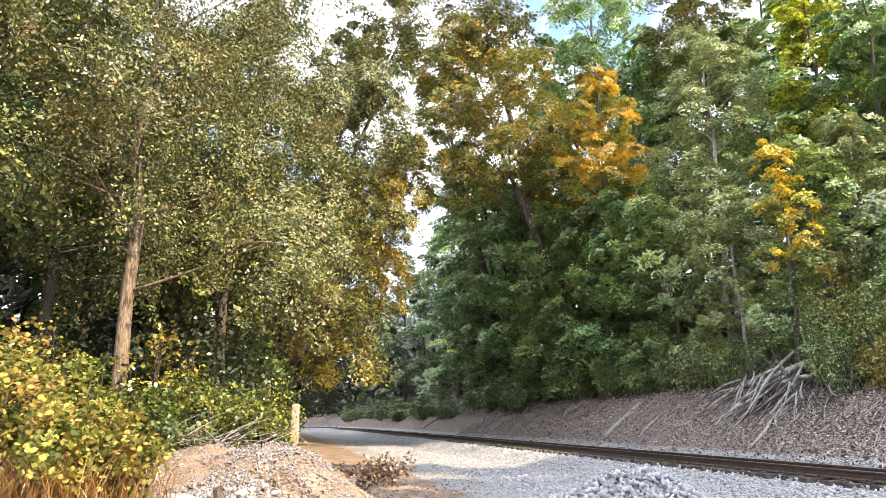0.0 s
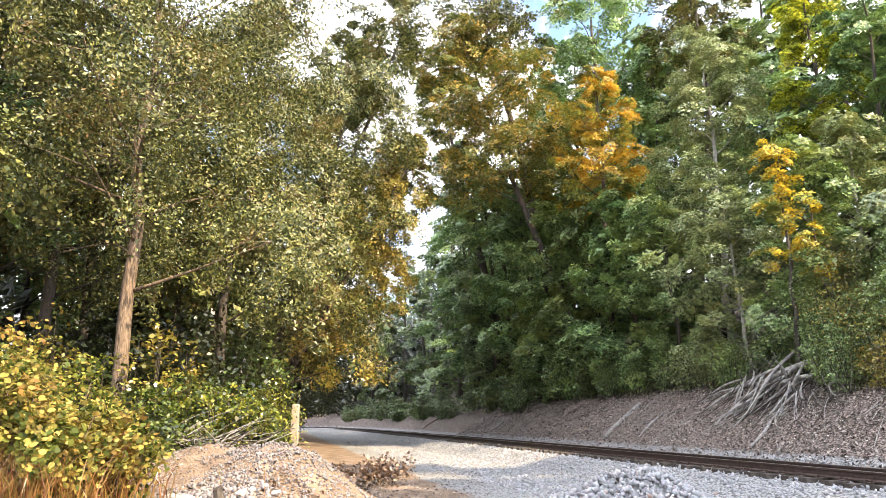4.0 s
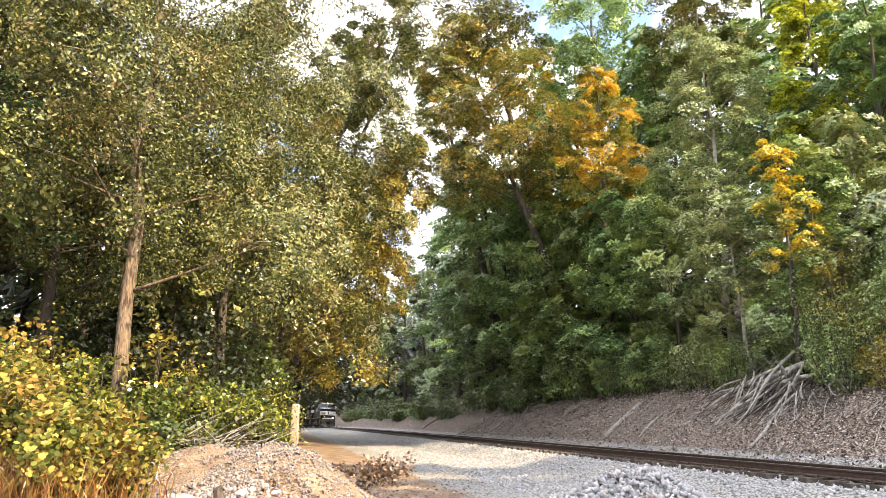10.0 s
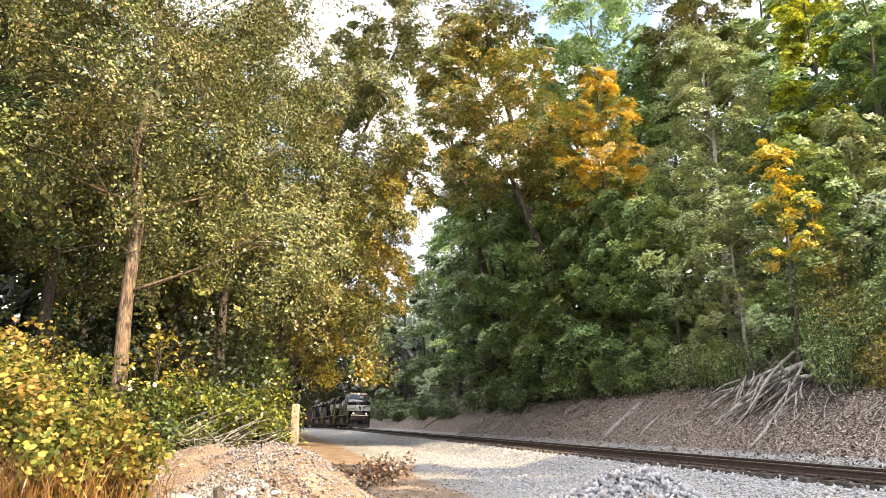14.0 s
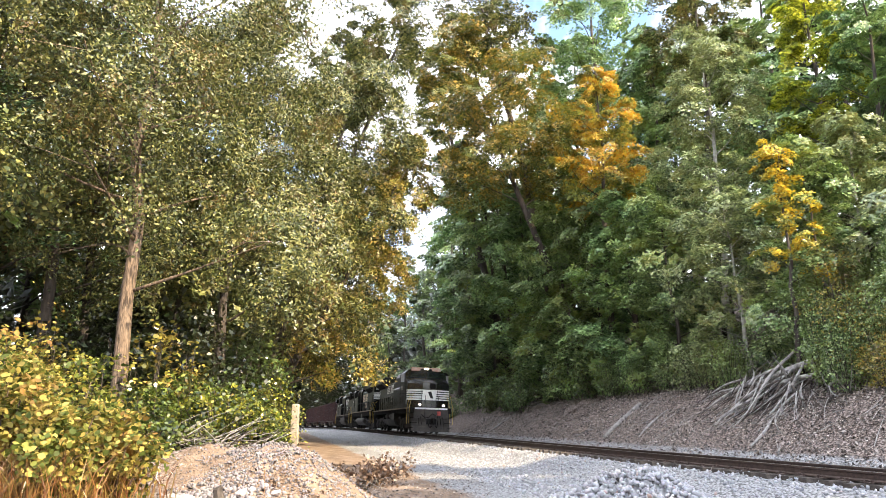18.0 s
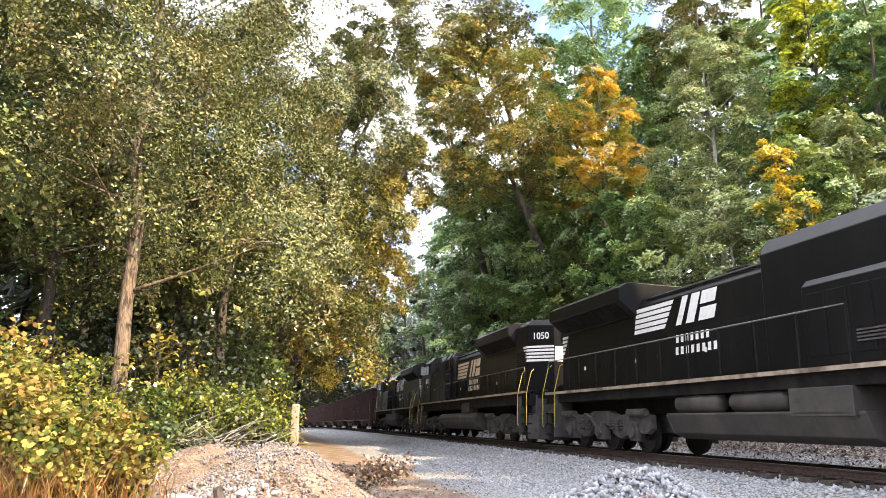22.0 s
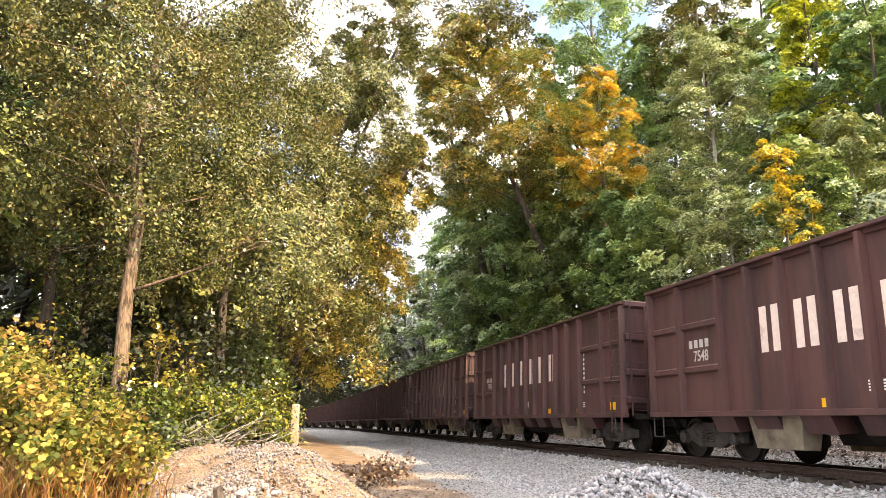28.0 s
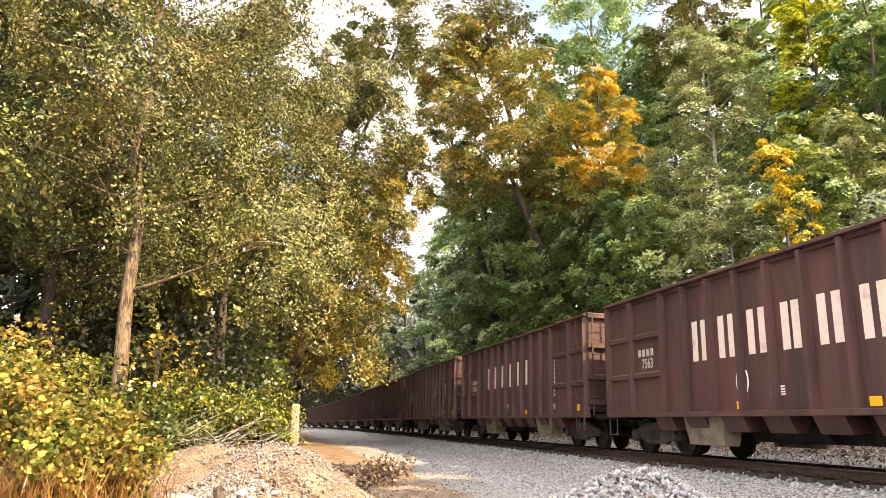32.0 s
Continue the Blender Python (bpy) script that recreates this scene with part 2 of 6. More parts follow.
def thing(name, m, label, category, group="", kind=""):
    ob = new(name)
    ob.empty_display_size = 0.2
    ob.matrix_basis = m
    return tagged(ob, label, category, group, kind)


def quads_mesh(name, verts, mat, per=4):
    """A mesh of separate little faces from an array of corners (n, per, 3)."""
    n = len(verts)
    me = bpy.data.meshes.new(name)
    me.vertices.add(n * per)
    me.vertices.foreach_set("co", np.asarray(verts, np.float32).ravel())
    me.loops.add(n * per)
    me.loops.foreach_set("vertex_index", np.arange(n * per, dtype=np.int32))
    me.polygons.add(n)
    me.polygons.foreach_set("loop_start", np.arange(0, n * per, per, dtype=np.int32))
    me.update(calc_edges=True)
    me.materials.append(mat)
    return me


RNG = np.random.default_rng(11)


def unit(a):
    return a / np.maximum(np.linalg.norm(a, axis=-1, keepdims=True), 1e-9)


def leaf_quads(p, normal, size, slim=0.66):
    """Folded, pointed leaf blades at the places p."""
    n = len(p)
    normal = unit(normal)
    along = unit(np.cross(normal, RNG.normal(size=(n, 3))))
    across = np.cross(normal, along)
    L, W = size[:, None], size[:, None] * slim * 0.5
    lift = normal * (size[:, None] * RNG.uniform(-0.05, 0.16, (n, 1)))
    mid = p + along * L * RNG.uniform(0.38, 0.5, (n, 1))
    return np.stack([p, mid + across * W + lift, p + along * L - lift * 0.6, mid - across * W + lift], axis=1)


def leaf_points(p, normal, size, slim=0.66):
    """Plain pointed leaves of three corners, for the crowns."""
    n = len(p)
    normal = unit(normal)
    along = unit(np.cross(normal, RNG.normal(size=(n, 3))))
    across = np.cross(normal, along) * (size[:, None] * slim * .5)
    return np.stack([p - across, p + across, p + along * size[:, None] + normal * (size[:, None] * RNG.uniform(-.15, .1, (n, 1)))], axis=1)


def leaf_ovals(p, normal, size, slim=0.66):
    """Rounded, slightly cupped leaf blades of six corners, for the shrubs close by."""
    n = len(p)
    normal = unit(normal)
    along = unit(np.cross(normal, RNG.normal(size=(n, 3))))
    across = np.cross(normal, along)
    L, W = size[:, None], size[:, None] * slim * .5
    cup = normal * (size[:, None] * RNG.uniform(-.04, .12, (n, 1)))
    at = lambda u, v: p + along * L * u + across * W * v + cup * abs(v)
    return np.stack([at(0, 0), at(.22, .8), at(.6, .9), at(1, 0), at(.6, -.9), at(.22, -.8)], axis=1)


def spray(centres, radius, count, size, ruffle=0.30, lift=1.0, slim=0.66, thick=.10, blade=leaf_quads):
    """Leaves lying like shingles on shallow, drooping sprays round the given centres, `count` to a spray."""
    n = len(centres)
    nc = unit(unit(centres - centres.mean(0)) * 0.55 + RNG.normal(size=(n, 3)) * 0.30 + np.array((0, 0, lift)))
    e1 = unit(np.cross(nc, RNG.normal(size=(n, 3))))
    e2 = np.cross(nc, e1)
    R = radius * RNG.uniform(.6, 1.35, (n, 1))
    rep = lambda q: np.repeat(q, count, axis=0)
    r, a = np.sqrt(RNG.uniform(0, 1, (n * count, 1))), RNG.uniform(0, 2 * math.pi, (n * count, 1))
    Rr = rep(R)
    p = rep(centres) + (rep(e1) * np.cos(a) * 1.25 + rep(e2) * np.sin(a) * .85) * r * Rr + rep(nc) * RNG.normal(size=(n * count, 1)) * Rr * thick
    p[:, 2] -= (r * r * Rr * .35)[:, 0]
    return blade(p, rep(nc) + RNG.normal(size=p.shape) * ruffle, size * RNG.uniform(.6, 1.25, n * count), slim)


# ---- the line of the railway ----
S = np.arange(-560.0, 161.0, 1.0)


def heading(s):
    c = np.clip(s, -200, 70)
    return radians(75.36) - 0.00141 * c - 0.0000335 * c ** 2 / 2 - 0.000000241 * c ** 3 / 6


H_ = heading(S)
mid_h = (H_[1:] + H_[:-1]) / 2
zero = int(np.argmin(np.abs(S)))
LX = np.concatenate([[0], np.cumsum(np.cos(mid_h))])
LY = np.concatenate([[0], np.cumsum(-np.sin(mid_h))])
LX, LY = LX - LX[zero] + 7.58, LY - LY[zero] + 14.81
CANT = 0.033


def rail_z(s):
    c = np.clip(s, -260, 60)
    return 0.0007 * c - 0.0000277 * c * c


def on_line(s, lat=0.0, z=0.0):
    """A point beside the line: lat metres towards the camera's side, z over the rail head."""
    a = heading(s)
    return np.stack([np.interp(s, S, LX) - np.sin(a) * lat, np.interp(s, S, LY) - np.cos(a) * lat, rail_z(s) + z + CANT * lat], axis=-1)


LINE = np.stack([LX, LY], 1)


def beside(x, y):
    """For places on the ground: the chainage s and the distance lat from the line."""
    x, y = np.atleast_1d(np.asarray(x, float)), np.atleast_1d(np.asarray(y, float))
    s, lat = np.empty(len(x)), np.empty(len(x))
    coarse = LINE[::3]
    for k in range(0, len(x), 20000):
        q = np.stack([x[k:k + 20000], y[k:k + 20000]], 1)
        d = ((q[:, None, :] - coarse[None]) ** 2).sum(2)
        i = np.argmin(d, 1) * 3
        a = H_[i]
        r = q - LINE[i]
        s[k:k + 20000] = S[i] + r[:, 0] * np.cos(a) - r[:, 1] * np.sin(a)
        lat[k:k + 20000] = -r[:, 0] * np.sin(a) - r[:, 1] * np.cos(a)
    return s, lat


def wave(x, y, size, seed):
    """Smooth unevenness of the ground."""
    k = 2 * math.pi / size
    return (np.sin(k * x * 0.9 + seed) * np.cos(k * y * 1.1 + seed * 1.7) + np.sin(k * 1.9 * x + k * 1.3 * y + seed * 2.3) * 0.5
            + np.sin(k * 3.7 * y - k * 2.9 * x + seed * 0.7) * 0.25) / 1.75


NEAR = ([0, 1.45, 1.9, 3.0, 8.0, 10.5, 16, 26, 45, 90, 200, 4000], [-0.23, -0.23, -0.27, -0.58, -0.62, -0.45, 0.0, 0.6, 4.5, 14, 22, 24])
FAR = ([0, 1.45, 2.4, 2.9, 4.6, 6.6, 8.0, 20, 40, 80, 200, 4000], [-0.23, -0.23, -0.27, -0.16, 0.85, 1.95, 2.35, 7.0, 16, 28, 40, 44])


def ground_z(x, y):
    x, y = np.atleast_1d(np.asarray(x, float)), np.atleast_1d(np.asarray(y, float))
    s, lat = beside(x, y)
    base = np.where(lat > 0, np.interp(lat, *NEAR), np.interp(-lat, *FAR)) + rail_z(s)
    base = base + np.where((lat < -2.9), wave(x, y, 3.1, 1.0) * 0.14 * np.clip((-lat - 2.9) / 2, 0, 1), 0)
    base = base + np.where((lat > 9), wave(x, y, 4.0, 2.0) * 0.10 * np.clip((lat - 9) / 3, 0, 1), 0)
    base = base + np.where((lat > 2.9) & (lat < 9), wave(x, y, 2.3, 4.0) * 0.025, 0)
    mound = 0.88 * np.exp(-(((x + 2.55) / 1.18) ** 2 + ((y - 12.0) / 1.5) ** 2) ** 1.1)
    mound = mound + 0.62 * np.exp(-(((x + 4.3) / 1.1) ** 2 + ((y - 13.0) / 1.4) ** 2)) + 0.75 * np.exp(-(((x + 4.6) / 1.4) ** 2 + ((y - 15.6) / 1.8) ** 2))
    return base + mound * (1 + 0.08 * wave(x, y, 0.9, 3.0))


def gz(x, y):
    return float(ground_z(x, y)[0])


def build_ground():
    az = np.concatenate([np.arange(-48, 48, 0.36), np.arange(48, 312, 3.0)])
    rad = np.concatenate([[0.0], 1.2 * 1.029 ** np.arange(0, 280)])
    a, r = np.meshgrid(np.radians(az), rad)
    x, y = (r * np.sin(a)).ravel(), (r * np.cos(a)).ravel()
    z = ground_z(x, y)
    s, lat = beside(x, y)
    na, nr = len(az), len(rad)
    i, j = np.meshgrid(np.arange(nr - 1), np.arange(na), indexing="ij")
    j2 = (j + 1) % na
    f = np.stack([i * na + j, i * na + j2, (i + 1) * na + j2, (i + 1) * na + j], -1).reshape(-1, 4)
    me = bpy.data.meshes.new("ground")
    me.vertices.add(len(x))
    me.vertices.foreach_set("co", np.stack([x, y, z], 1).astype(np.float32).ravel())
    me.loops.add(f.size)
    me.loops.foreach_set("vertex_index", f.astype(np.int32).ravel())
    me.polygons.add(len(f))
    me.polygons.foreach_set("loop_start", np.arange(0, f.size, 4, dtype=np.int32))
    me.update(calc_edges=True)
    me.polygons.foreach_set("use_smooth", np.ones(len(f), bool))
    for name, val in (("stony", np.clip(np.minimum((7.4 - lat) / 1.5, (lat + 3.4) / 0.6), 0, 1)),
                      ("earth", np.clip(np.minimum((lat - 4.2) / 1.2, (13.5 - lat) / 2.5), 0, 1))):
        at = me.attributes.new(name, "FLOAT", "POINT")
        at.data.foreach_set("value", val.astype(np.float32))
    m = bpy.data.materials.new("cutting_ground")
    m.use_nodes = True
    n, l = m.node_tree.nodes, m.node_tree.links
    b = n["Principled BSDF"]
    b.inputs["Roughness"].default_value = 0.95
    geo = n.new("ShaderNodeNewGeometry")

    def noise_(scale, detail=6):
        t = n.new("ShaderNodeTexNoise")
        t.inputs["Scale"].default_value, t.inputs["Detail"].default_value = scale, detail
        l.new(geo.outputs["Position"], t.inputs["Vector"])
        return t.outputs["Fac"]

    def ramp(src, *stops):
        r = n.new("ShaderNodeValToRGB")
        e = r.color_ramp.elements
        while len(e) < len(stops):
            e.new(0.5)
        for k, (pos, col) in enumerate(stops):
            e[k].position, e[k].color = pos, (*col, 1)
        l.new(src, r.inputs["Fac"])
        return r.outputs["Color"]

    def mixed(fac, a_, b_):
        q = n.new("ShaderNodeMix")
        q.data_type = "RGBA"
        l.new(fac, q.inputs["Factor"])
        l.new(a_, q.inputs["A"])
        l.new(b_, q.inputs["B"])
        return q.outputs["Result"]

    def weight(name, size):
        at = n.new("ShaderNodeAttribute")
        at.attribute_name = name
        add = n.new("ShaderNodeMath")
        add.operation = "MULTIPLY_ADD"
        add.inputs[1].default_value = 0.55
        l.new(noise_(size, 8), add.inputs[0])
        l.new(at.outputs["Fac"], add.inputs[2])
        return ramp(add.outputs[0], (0.62, (0, 0, 0)), (0.80, (1, 1, 1)))

    cell = n.new("ShaderNodeTexVoronoi")
    cell.inputs["Scale"].default_value = 20
    l.new(geo.outputs["Position"], cell.inputs["Vector"])
    litter = ramp(noise_(16), (0.38, (0.028, 0.021, 0.018)), (0.50, (0.115, 0.086, 0.072)), (0.62, (0.34, 0.28, 0.25)))
    earth = ramp(noise_(2.2, 9), (0.30, (0.13, 0.088, 0.062)), (0.55, (0.22, 0.155, 0.108)), (0.72, (0.30, 0.235, 0.185)))
    stones = ramp(cell.outputs["Distance"], (0.05, (0.41, 0.41, 0.42)), (0.45, (0.27, 0.27, 0.275)), (0.75, (0.08, 0.08, 0.08)))
    col = mixed(weight("earth", 0.7), litter, earth)
    col = mixed(weight("stony", 1.1), col, stones)
    l.new(col, b.inputs["Base Color"])
    bump = n.new("ShaderNodeBump")
    bump.inputs["Strength"].default_value, bump.inputs["Distance"].default_value = 0.7, 0.035
    add = n.new("ShaderNodeMath")
    add.operation = "SUBTRACT"
    l.new(noise_(24), add.inputs[0])
    l.new(cell.outputs["Distance"], add.inputs[1])
    l.new(add.outputs[0], bump.inputs["Height"])
    l.new(bump.outputs["Normal"], b.inputs["Normal"])
    me.materials.append(m)
    return tagged(new("ground", me), "earth, gravel and leaf litter of a shallow wooded railway cutting", "ground", kind="structure")


build_ground()


def sweep(profile, s0, s1, step, mat, name, parent, label=""):
    g = Geo()
    ss = np.arange(s0, s1 + step, step)
    g.ring([[tuple(on_line(s, la, z)) for la, z in profile] for s in ss])
    return part(name, g, mat, parent, label)


def build_track():
    track = thing("railway_track", pose(0, 0, 0), "single curving railway track on grey stone ballast", "railway track", kind="structure")
    for c in (0.755, -0.755):
        sweep([(c - .07, -.172), (c + .07, -.172), (c + .07, -.155), (c + .012, -.13), (c + .012, -.045), (c + .037, -.035), (c + .037, -.008),
               (c - .037, -.008), (c - .037, -.035), (c - .012, -.045), (c - .012, -.13), (c - .07, -.155)], -230, 100, 2.0, RAILRUST, "rail", track, "rust-brown steel rail")
        sweep([(c - .030, -.008), (c + .030, -.008), (c + .026, 0), (c - .026, 0)], -230, 100, 2.0, RAILHEAD, "railhead", track, "polished running surface")
    g = Geo()
    g.ring([[(-.11, y, -.18), (.11, y, -.18), (.11, y, -.015), (.10, y, 0), (-.10, y, 0), (-.11, y, -.015)] for y in (-1.3, 1.3)])
    tie = g.mesh("tie", TIE)
    g = Geo()
    g.box(-.09, .09, -.2, .2, 0, .014)
    for sx in (-.06, .06):
        for sy in (-.1, .1):
            g.box(sx - .015, sx + .015, sy - .02, sy + .02, .014, .05)
    plate = g.mesh("tie_plate", RAILRUST)
    rnd = random.Random(4)
    for k in range(250):
        s = 24 - k * 0.52 + rnd.uniform(-.03, .03)
        p = on_line(s, rnd.uniform(-.06, .06), -.188 + rnd.uniform(-.012, .004))
        ob = part("tie", tie, TIE, track)
        ob.matrix_basis = Matrix.Translation(p) @ pose(0, 0, 0, math.degrees(-CANT), 0, math.degrees(-heading(s)) + rnd.uniform(-1.5, 1.5))
        if k < 70:
            for la in (.755, -.755):
                q = part("tie_plate", plate, RAILRUST, track)
                q.matrix_basis = Matrix.Translation(on_line(s, la, -.186)) @ pose(0, 0, 0, math.degrees(-CANT), 0, math.degrees(-heading(s)))


build_track()


# ---- the train ----
def lettering(name, text, size, m, mat, parent, squash=1.0):
    cu = bpy.data.curves.new(name, "FONT")
    cu.body, cu.size, cu.extrude, cu.align_x = text, size, 0.003, "CENTER"
    cu.offset = 0.012 * size
    tmp = bpy.data.objects.new(name, cu)
    me = bpy.data.meshes.new_from_object(tmp)
    bpy.data.objects.remove(tmp)
    me.materials.append(mat)
    return part(name, me, mat, parent, at=m @ Matrix.Diagonal((squash, 1, 1, 1)))


def flank(x, y, z, side):
    """The pose of writing on a flank: side -1 reads from the right-hand side of the vehicle, +1 from its left."""
    return pose(x, y * side, z, 90, 0, 0 if side < 0 else 180)


def slab(g, pts, out, t=0.006):
    """A thin plate over four corners, t thick towards out."""
    o = Vector(out).normalized() * t
    a = [Vector(p) for p in pts]
    g.ring([[p for p in a], [p + o for p in a]])


WHEELSETS = []


def wheelset(parent, x, radius, gauge=0.755):
    g = Geo()
    g.cyl((0, -1.08, 0), (0, 1.08, 0), .085, 10)
    for c in (1, -1):
        n = 22
        prof = [(.70, radius + .028), (.735, radius + .026), (.75, radius), (.845, radius - .006), (.845, radius - .07), (.80, radius - .09), (.80, .16), (.87, .13), (.87, .02)]
        rings = [[(r * math.cos(2 * math.pi * k / n), c * y, r * math.sin(2 * math.pi * k / n)) for k in range(n)] for y, r in prof]
        g.ring(rings)
    ob = part("wheelset", g, STEEL, parent, "worn steel wheels on an axle", at=pose(x, 0, radius))
    return ob


def loco_truck(loco, xc):
    t = new("truck")
    t.parent = loco
    t.matrix_basis = pose(xc, 0, 0)
    t["label"] = "three-axle truck, grimy cast steel"
    for c in (1, -1):
        g = Geo()
        prof = [(-2.75, .62), (-2.55, .50), (-2.2, .50), (-2.1, .70), (-1.75, .70), (-1.55, .44), (-1.15, .34), (-.75, .44), (-.45, .70), (.45, .70),
                (.75, .44), (1.15, .34), (1.55, .44), (1.75, .70), (2.1, .70), (2.2, .5), (2.55, .5), (2.75, .62), (2.75, .98), (2.2, 1.06), (1.0, .98), (.5, 1.12), (-.5, 1.12), (-1.0, .98), (-2.2, 1.06), (-2.75, .98)]
        y0, y1 = sorted((c * 1.00, c * 1.18))
        g.prism_y(prof, y0, y1)
        part("side_frame", g, TRUCK, t, bevel=.02)
        for ax in (-1.95, 0, 1.95):
            g = Geo()
            g.box(ax - .21, ax + .21, *sorted((c * .98, c * 1.25)), .30, .80)
            g.cyl((ax, c * 1.27, .53), (ax, c * 1.34, .53), .16, 14)
            part("journal_box", g, TRUCK, t, bevel=.02)
        for ax in (-1.2, -.72, .72, 1.2):
            g = Geo()
            pts = [(ax + .085 * math.cos(a), c * 1.09 + .085 * math.sin(a), .56 + .30 * a / (2 * math.pi * 4)) for a in np.linspace(0, 8 * math.pi, 26)]
            g.tube([(p[0], p[1] + c * .13, p[2]) for p in pts], .022, 5)
            part("coil_spring", g, TRUCK, t)
        g = Geo()
        g.cyl((-2.6, c * 1.22, 1.05), (-1.7, c * 1.22, 1.05), .10, 10)
        g.cyl((1.7, c * 1.22, 1.05), (2.6, c * 1.22, 1.05), .10, 10)
        part("brake_cylinder", g, TRUCK, t)
        g = Geo()
        g.tube([(-.9, c * 1.27, 1.02), (-.4, c * 1.30, .9), (.2, c * 1.30, .45)], .05, 6)
        part("damper", g, TRUCK, t)
    g = Geo()
    g.box(-2.6, 2.6, -.5, .5, .55, 1.15)
    part("bolster", g, TRUCK, t)
    for ax in (-1.95, 0, 1.95):
        WHEELSETS.append((loco, wheelset(t, ax, .53), .53))
    return t


def coupler(parent, x, d):
    g = Geo()
    g.box(*sorted((x - d * .5, x + d * .12)), -.10, .10, .76, .98)
    g.prism_z([(x + d * .1, -.14), (x + d * .33, -.16), (x + d * .36, -.04), (x + d * .26, .02), (x + d * .24, .12), (x + d * .1, .14)], .70, 1.04)
    part("coupler", g, GRIME, parent, bevel=.015)
    for y in (-.32, .34):
        g = Geo()
        g.tube([(x - d * .15, y, .95), (x + d * .08, y * 1.05, .82), (x + d * .15, y * .9, .52), (x + d * .3, y * .7, .42), (x + d * .42, y * .4, .52)], .025, 6)
        part("air_hose", g, GRIME, parent)


def end_dress(loco, x, d, lit):
    """Pilot, steps, rails and hoses of one end; d is +1 at the front, -1 at the rear."""
    g = Geo()
    if d > 0:
        rings = []
        for z, f in ((.12, .22), (.5, .06), (.8, 0), (1.06, .03)):
            front = [(9.90 + f, -1.34), (10.12 + f, -.75), (10.30 + f, 0), (10.12 + f, .75), (9.90 + f, 1.34)]
            rings.append([(x, y, z + .03 * (abs(y) > 1)) for x, y in front] + [(x - .07, y, z) for x, y in reversed(front)])
        g.ring(rings)
        part("snow_plow", g, TANKGREY, loco, "dusty grey steel plow with a curved face", bevel=.012)
    else:
        g.prism_z([(-10.15, -1.45), (-10.42, -1.1), (-10.42, 1.1), (-10.15, 1.45)], .18, 1.1)
        part("pilot", g, TANKGREY, loco, bevel=.012)
    g = Geo()
    g.prism_y([(x - d * .45, 1.75), (x + d * .02, 1.75), (x + d * .02, 1.0), (x - d * .45, 1.0)], -1.2, 1.2)
    part("end_sill", g, TANKGREY, loco, bevel=.015)
    for c in (1, -1):
        g = Geo()
        xa, xb = x - d * .85, x - d * .02
        g.prism_y([(xa - d * .25, 1.72), (xa - d * .12, .30), (xa - d * .02, .30), (xa - d * .08, 1.72)], *sorted((c * .95, c * 1.52)))
        g.box(*sorted((xa - d * .08, xb)), *sorted((c * .93, c * .97)), .32, 1.72)
        part("step_well", g, TANKGREY, loco, bevel=.008)
        for i, z in enumerate((.36, .70, 1.04, 1.38)):
            g = Geo()
            g.box(*sorted((xa, xb - d * .12 + d * .02 * i)), *sorted((c * .98, c * 1.46)), z, z + .035)
            part("step", g, GRIME, loco)
            g = Geo()
            g.box(*sorted((xa, xb - d * .12 + d * .02 * i)), *sorted((c * 1.462, c * 1.475)), z + .01, z + .035)
            part("step_edge", g, GRIME, loco)
        for xx in (xa - d * .16, xb):
            g = Geo()
            g.tube([(xx, c * 1.53, .62), (xx - d * .02, c * 1.56, .7), (xx - d * .03, c * 1.56, 1.75), (xx - d * .06, c * 1.50, 2.05), (xx - d * .05, c * 1.36, 2.62), (xx - d * .1, c * 1.24, 2.72)], .013, 7)
            part("handrail", g, YELLOW, loco, "yellow end handrail", smooth=True)
        g = Geo()
        g.tube([(x + d * .03, c * .45, 1.05), (x + d * .12, c * .47, 1.3), (x + d * .1, c * .46, 2.5), (x - d * .02, c * .46, 2.6)], .018, 6)
        part("grab_rail", g, GRIME, loco)
        g = Geo()
        g.cyl((x, c * .85, 1.93), (x + d * .10, c * .85, 1.93), .14, 18)
        part("ditch_light_housing", g, BLACK, loco)
        g = Geo()
        g.cyl((x + d * .08, c * .85, 1.93), (x + d * .112, c * .85, 1.93), .085, 18)
        part("ditch_light", g, LAMP if lit else GLASS, loco, "lit round ditch light" if lit else "unlit ditch light")
    for i in range(4):
        g = Geo()
        y = -.95 + i * .18 + (1.2 if i > 1 else 0)
        g.tube([(x + d * .02, y, 1.15), (x + d * .14, y + .03, 1.02), (x + d * .18, y + .05, .78), (x + d * .1, y + .09, .60)], .022, 6)
        part("air_hose", g, GRIME, loco)
    g = Geo()
    g.tube([(x + d * .05, .3, 1.25), (x + d * .2, .05, 1.35), (x + d * .25, -.2, 1.1), (x + d * .2, -.45, 1.05), (x + d * .05, -.7, 1.3)], .028, 7)
    part("jumper_cable", g, GRIME, loco)
    g = Geo()
    g.box(*sorted((x + d * .02, x + d * .05)), -1.15, 1.15, 1.64, 1.75)
    part("sill_edge", g, WHITE if lit else GRIME, loco)


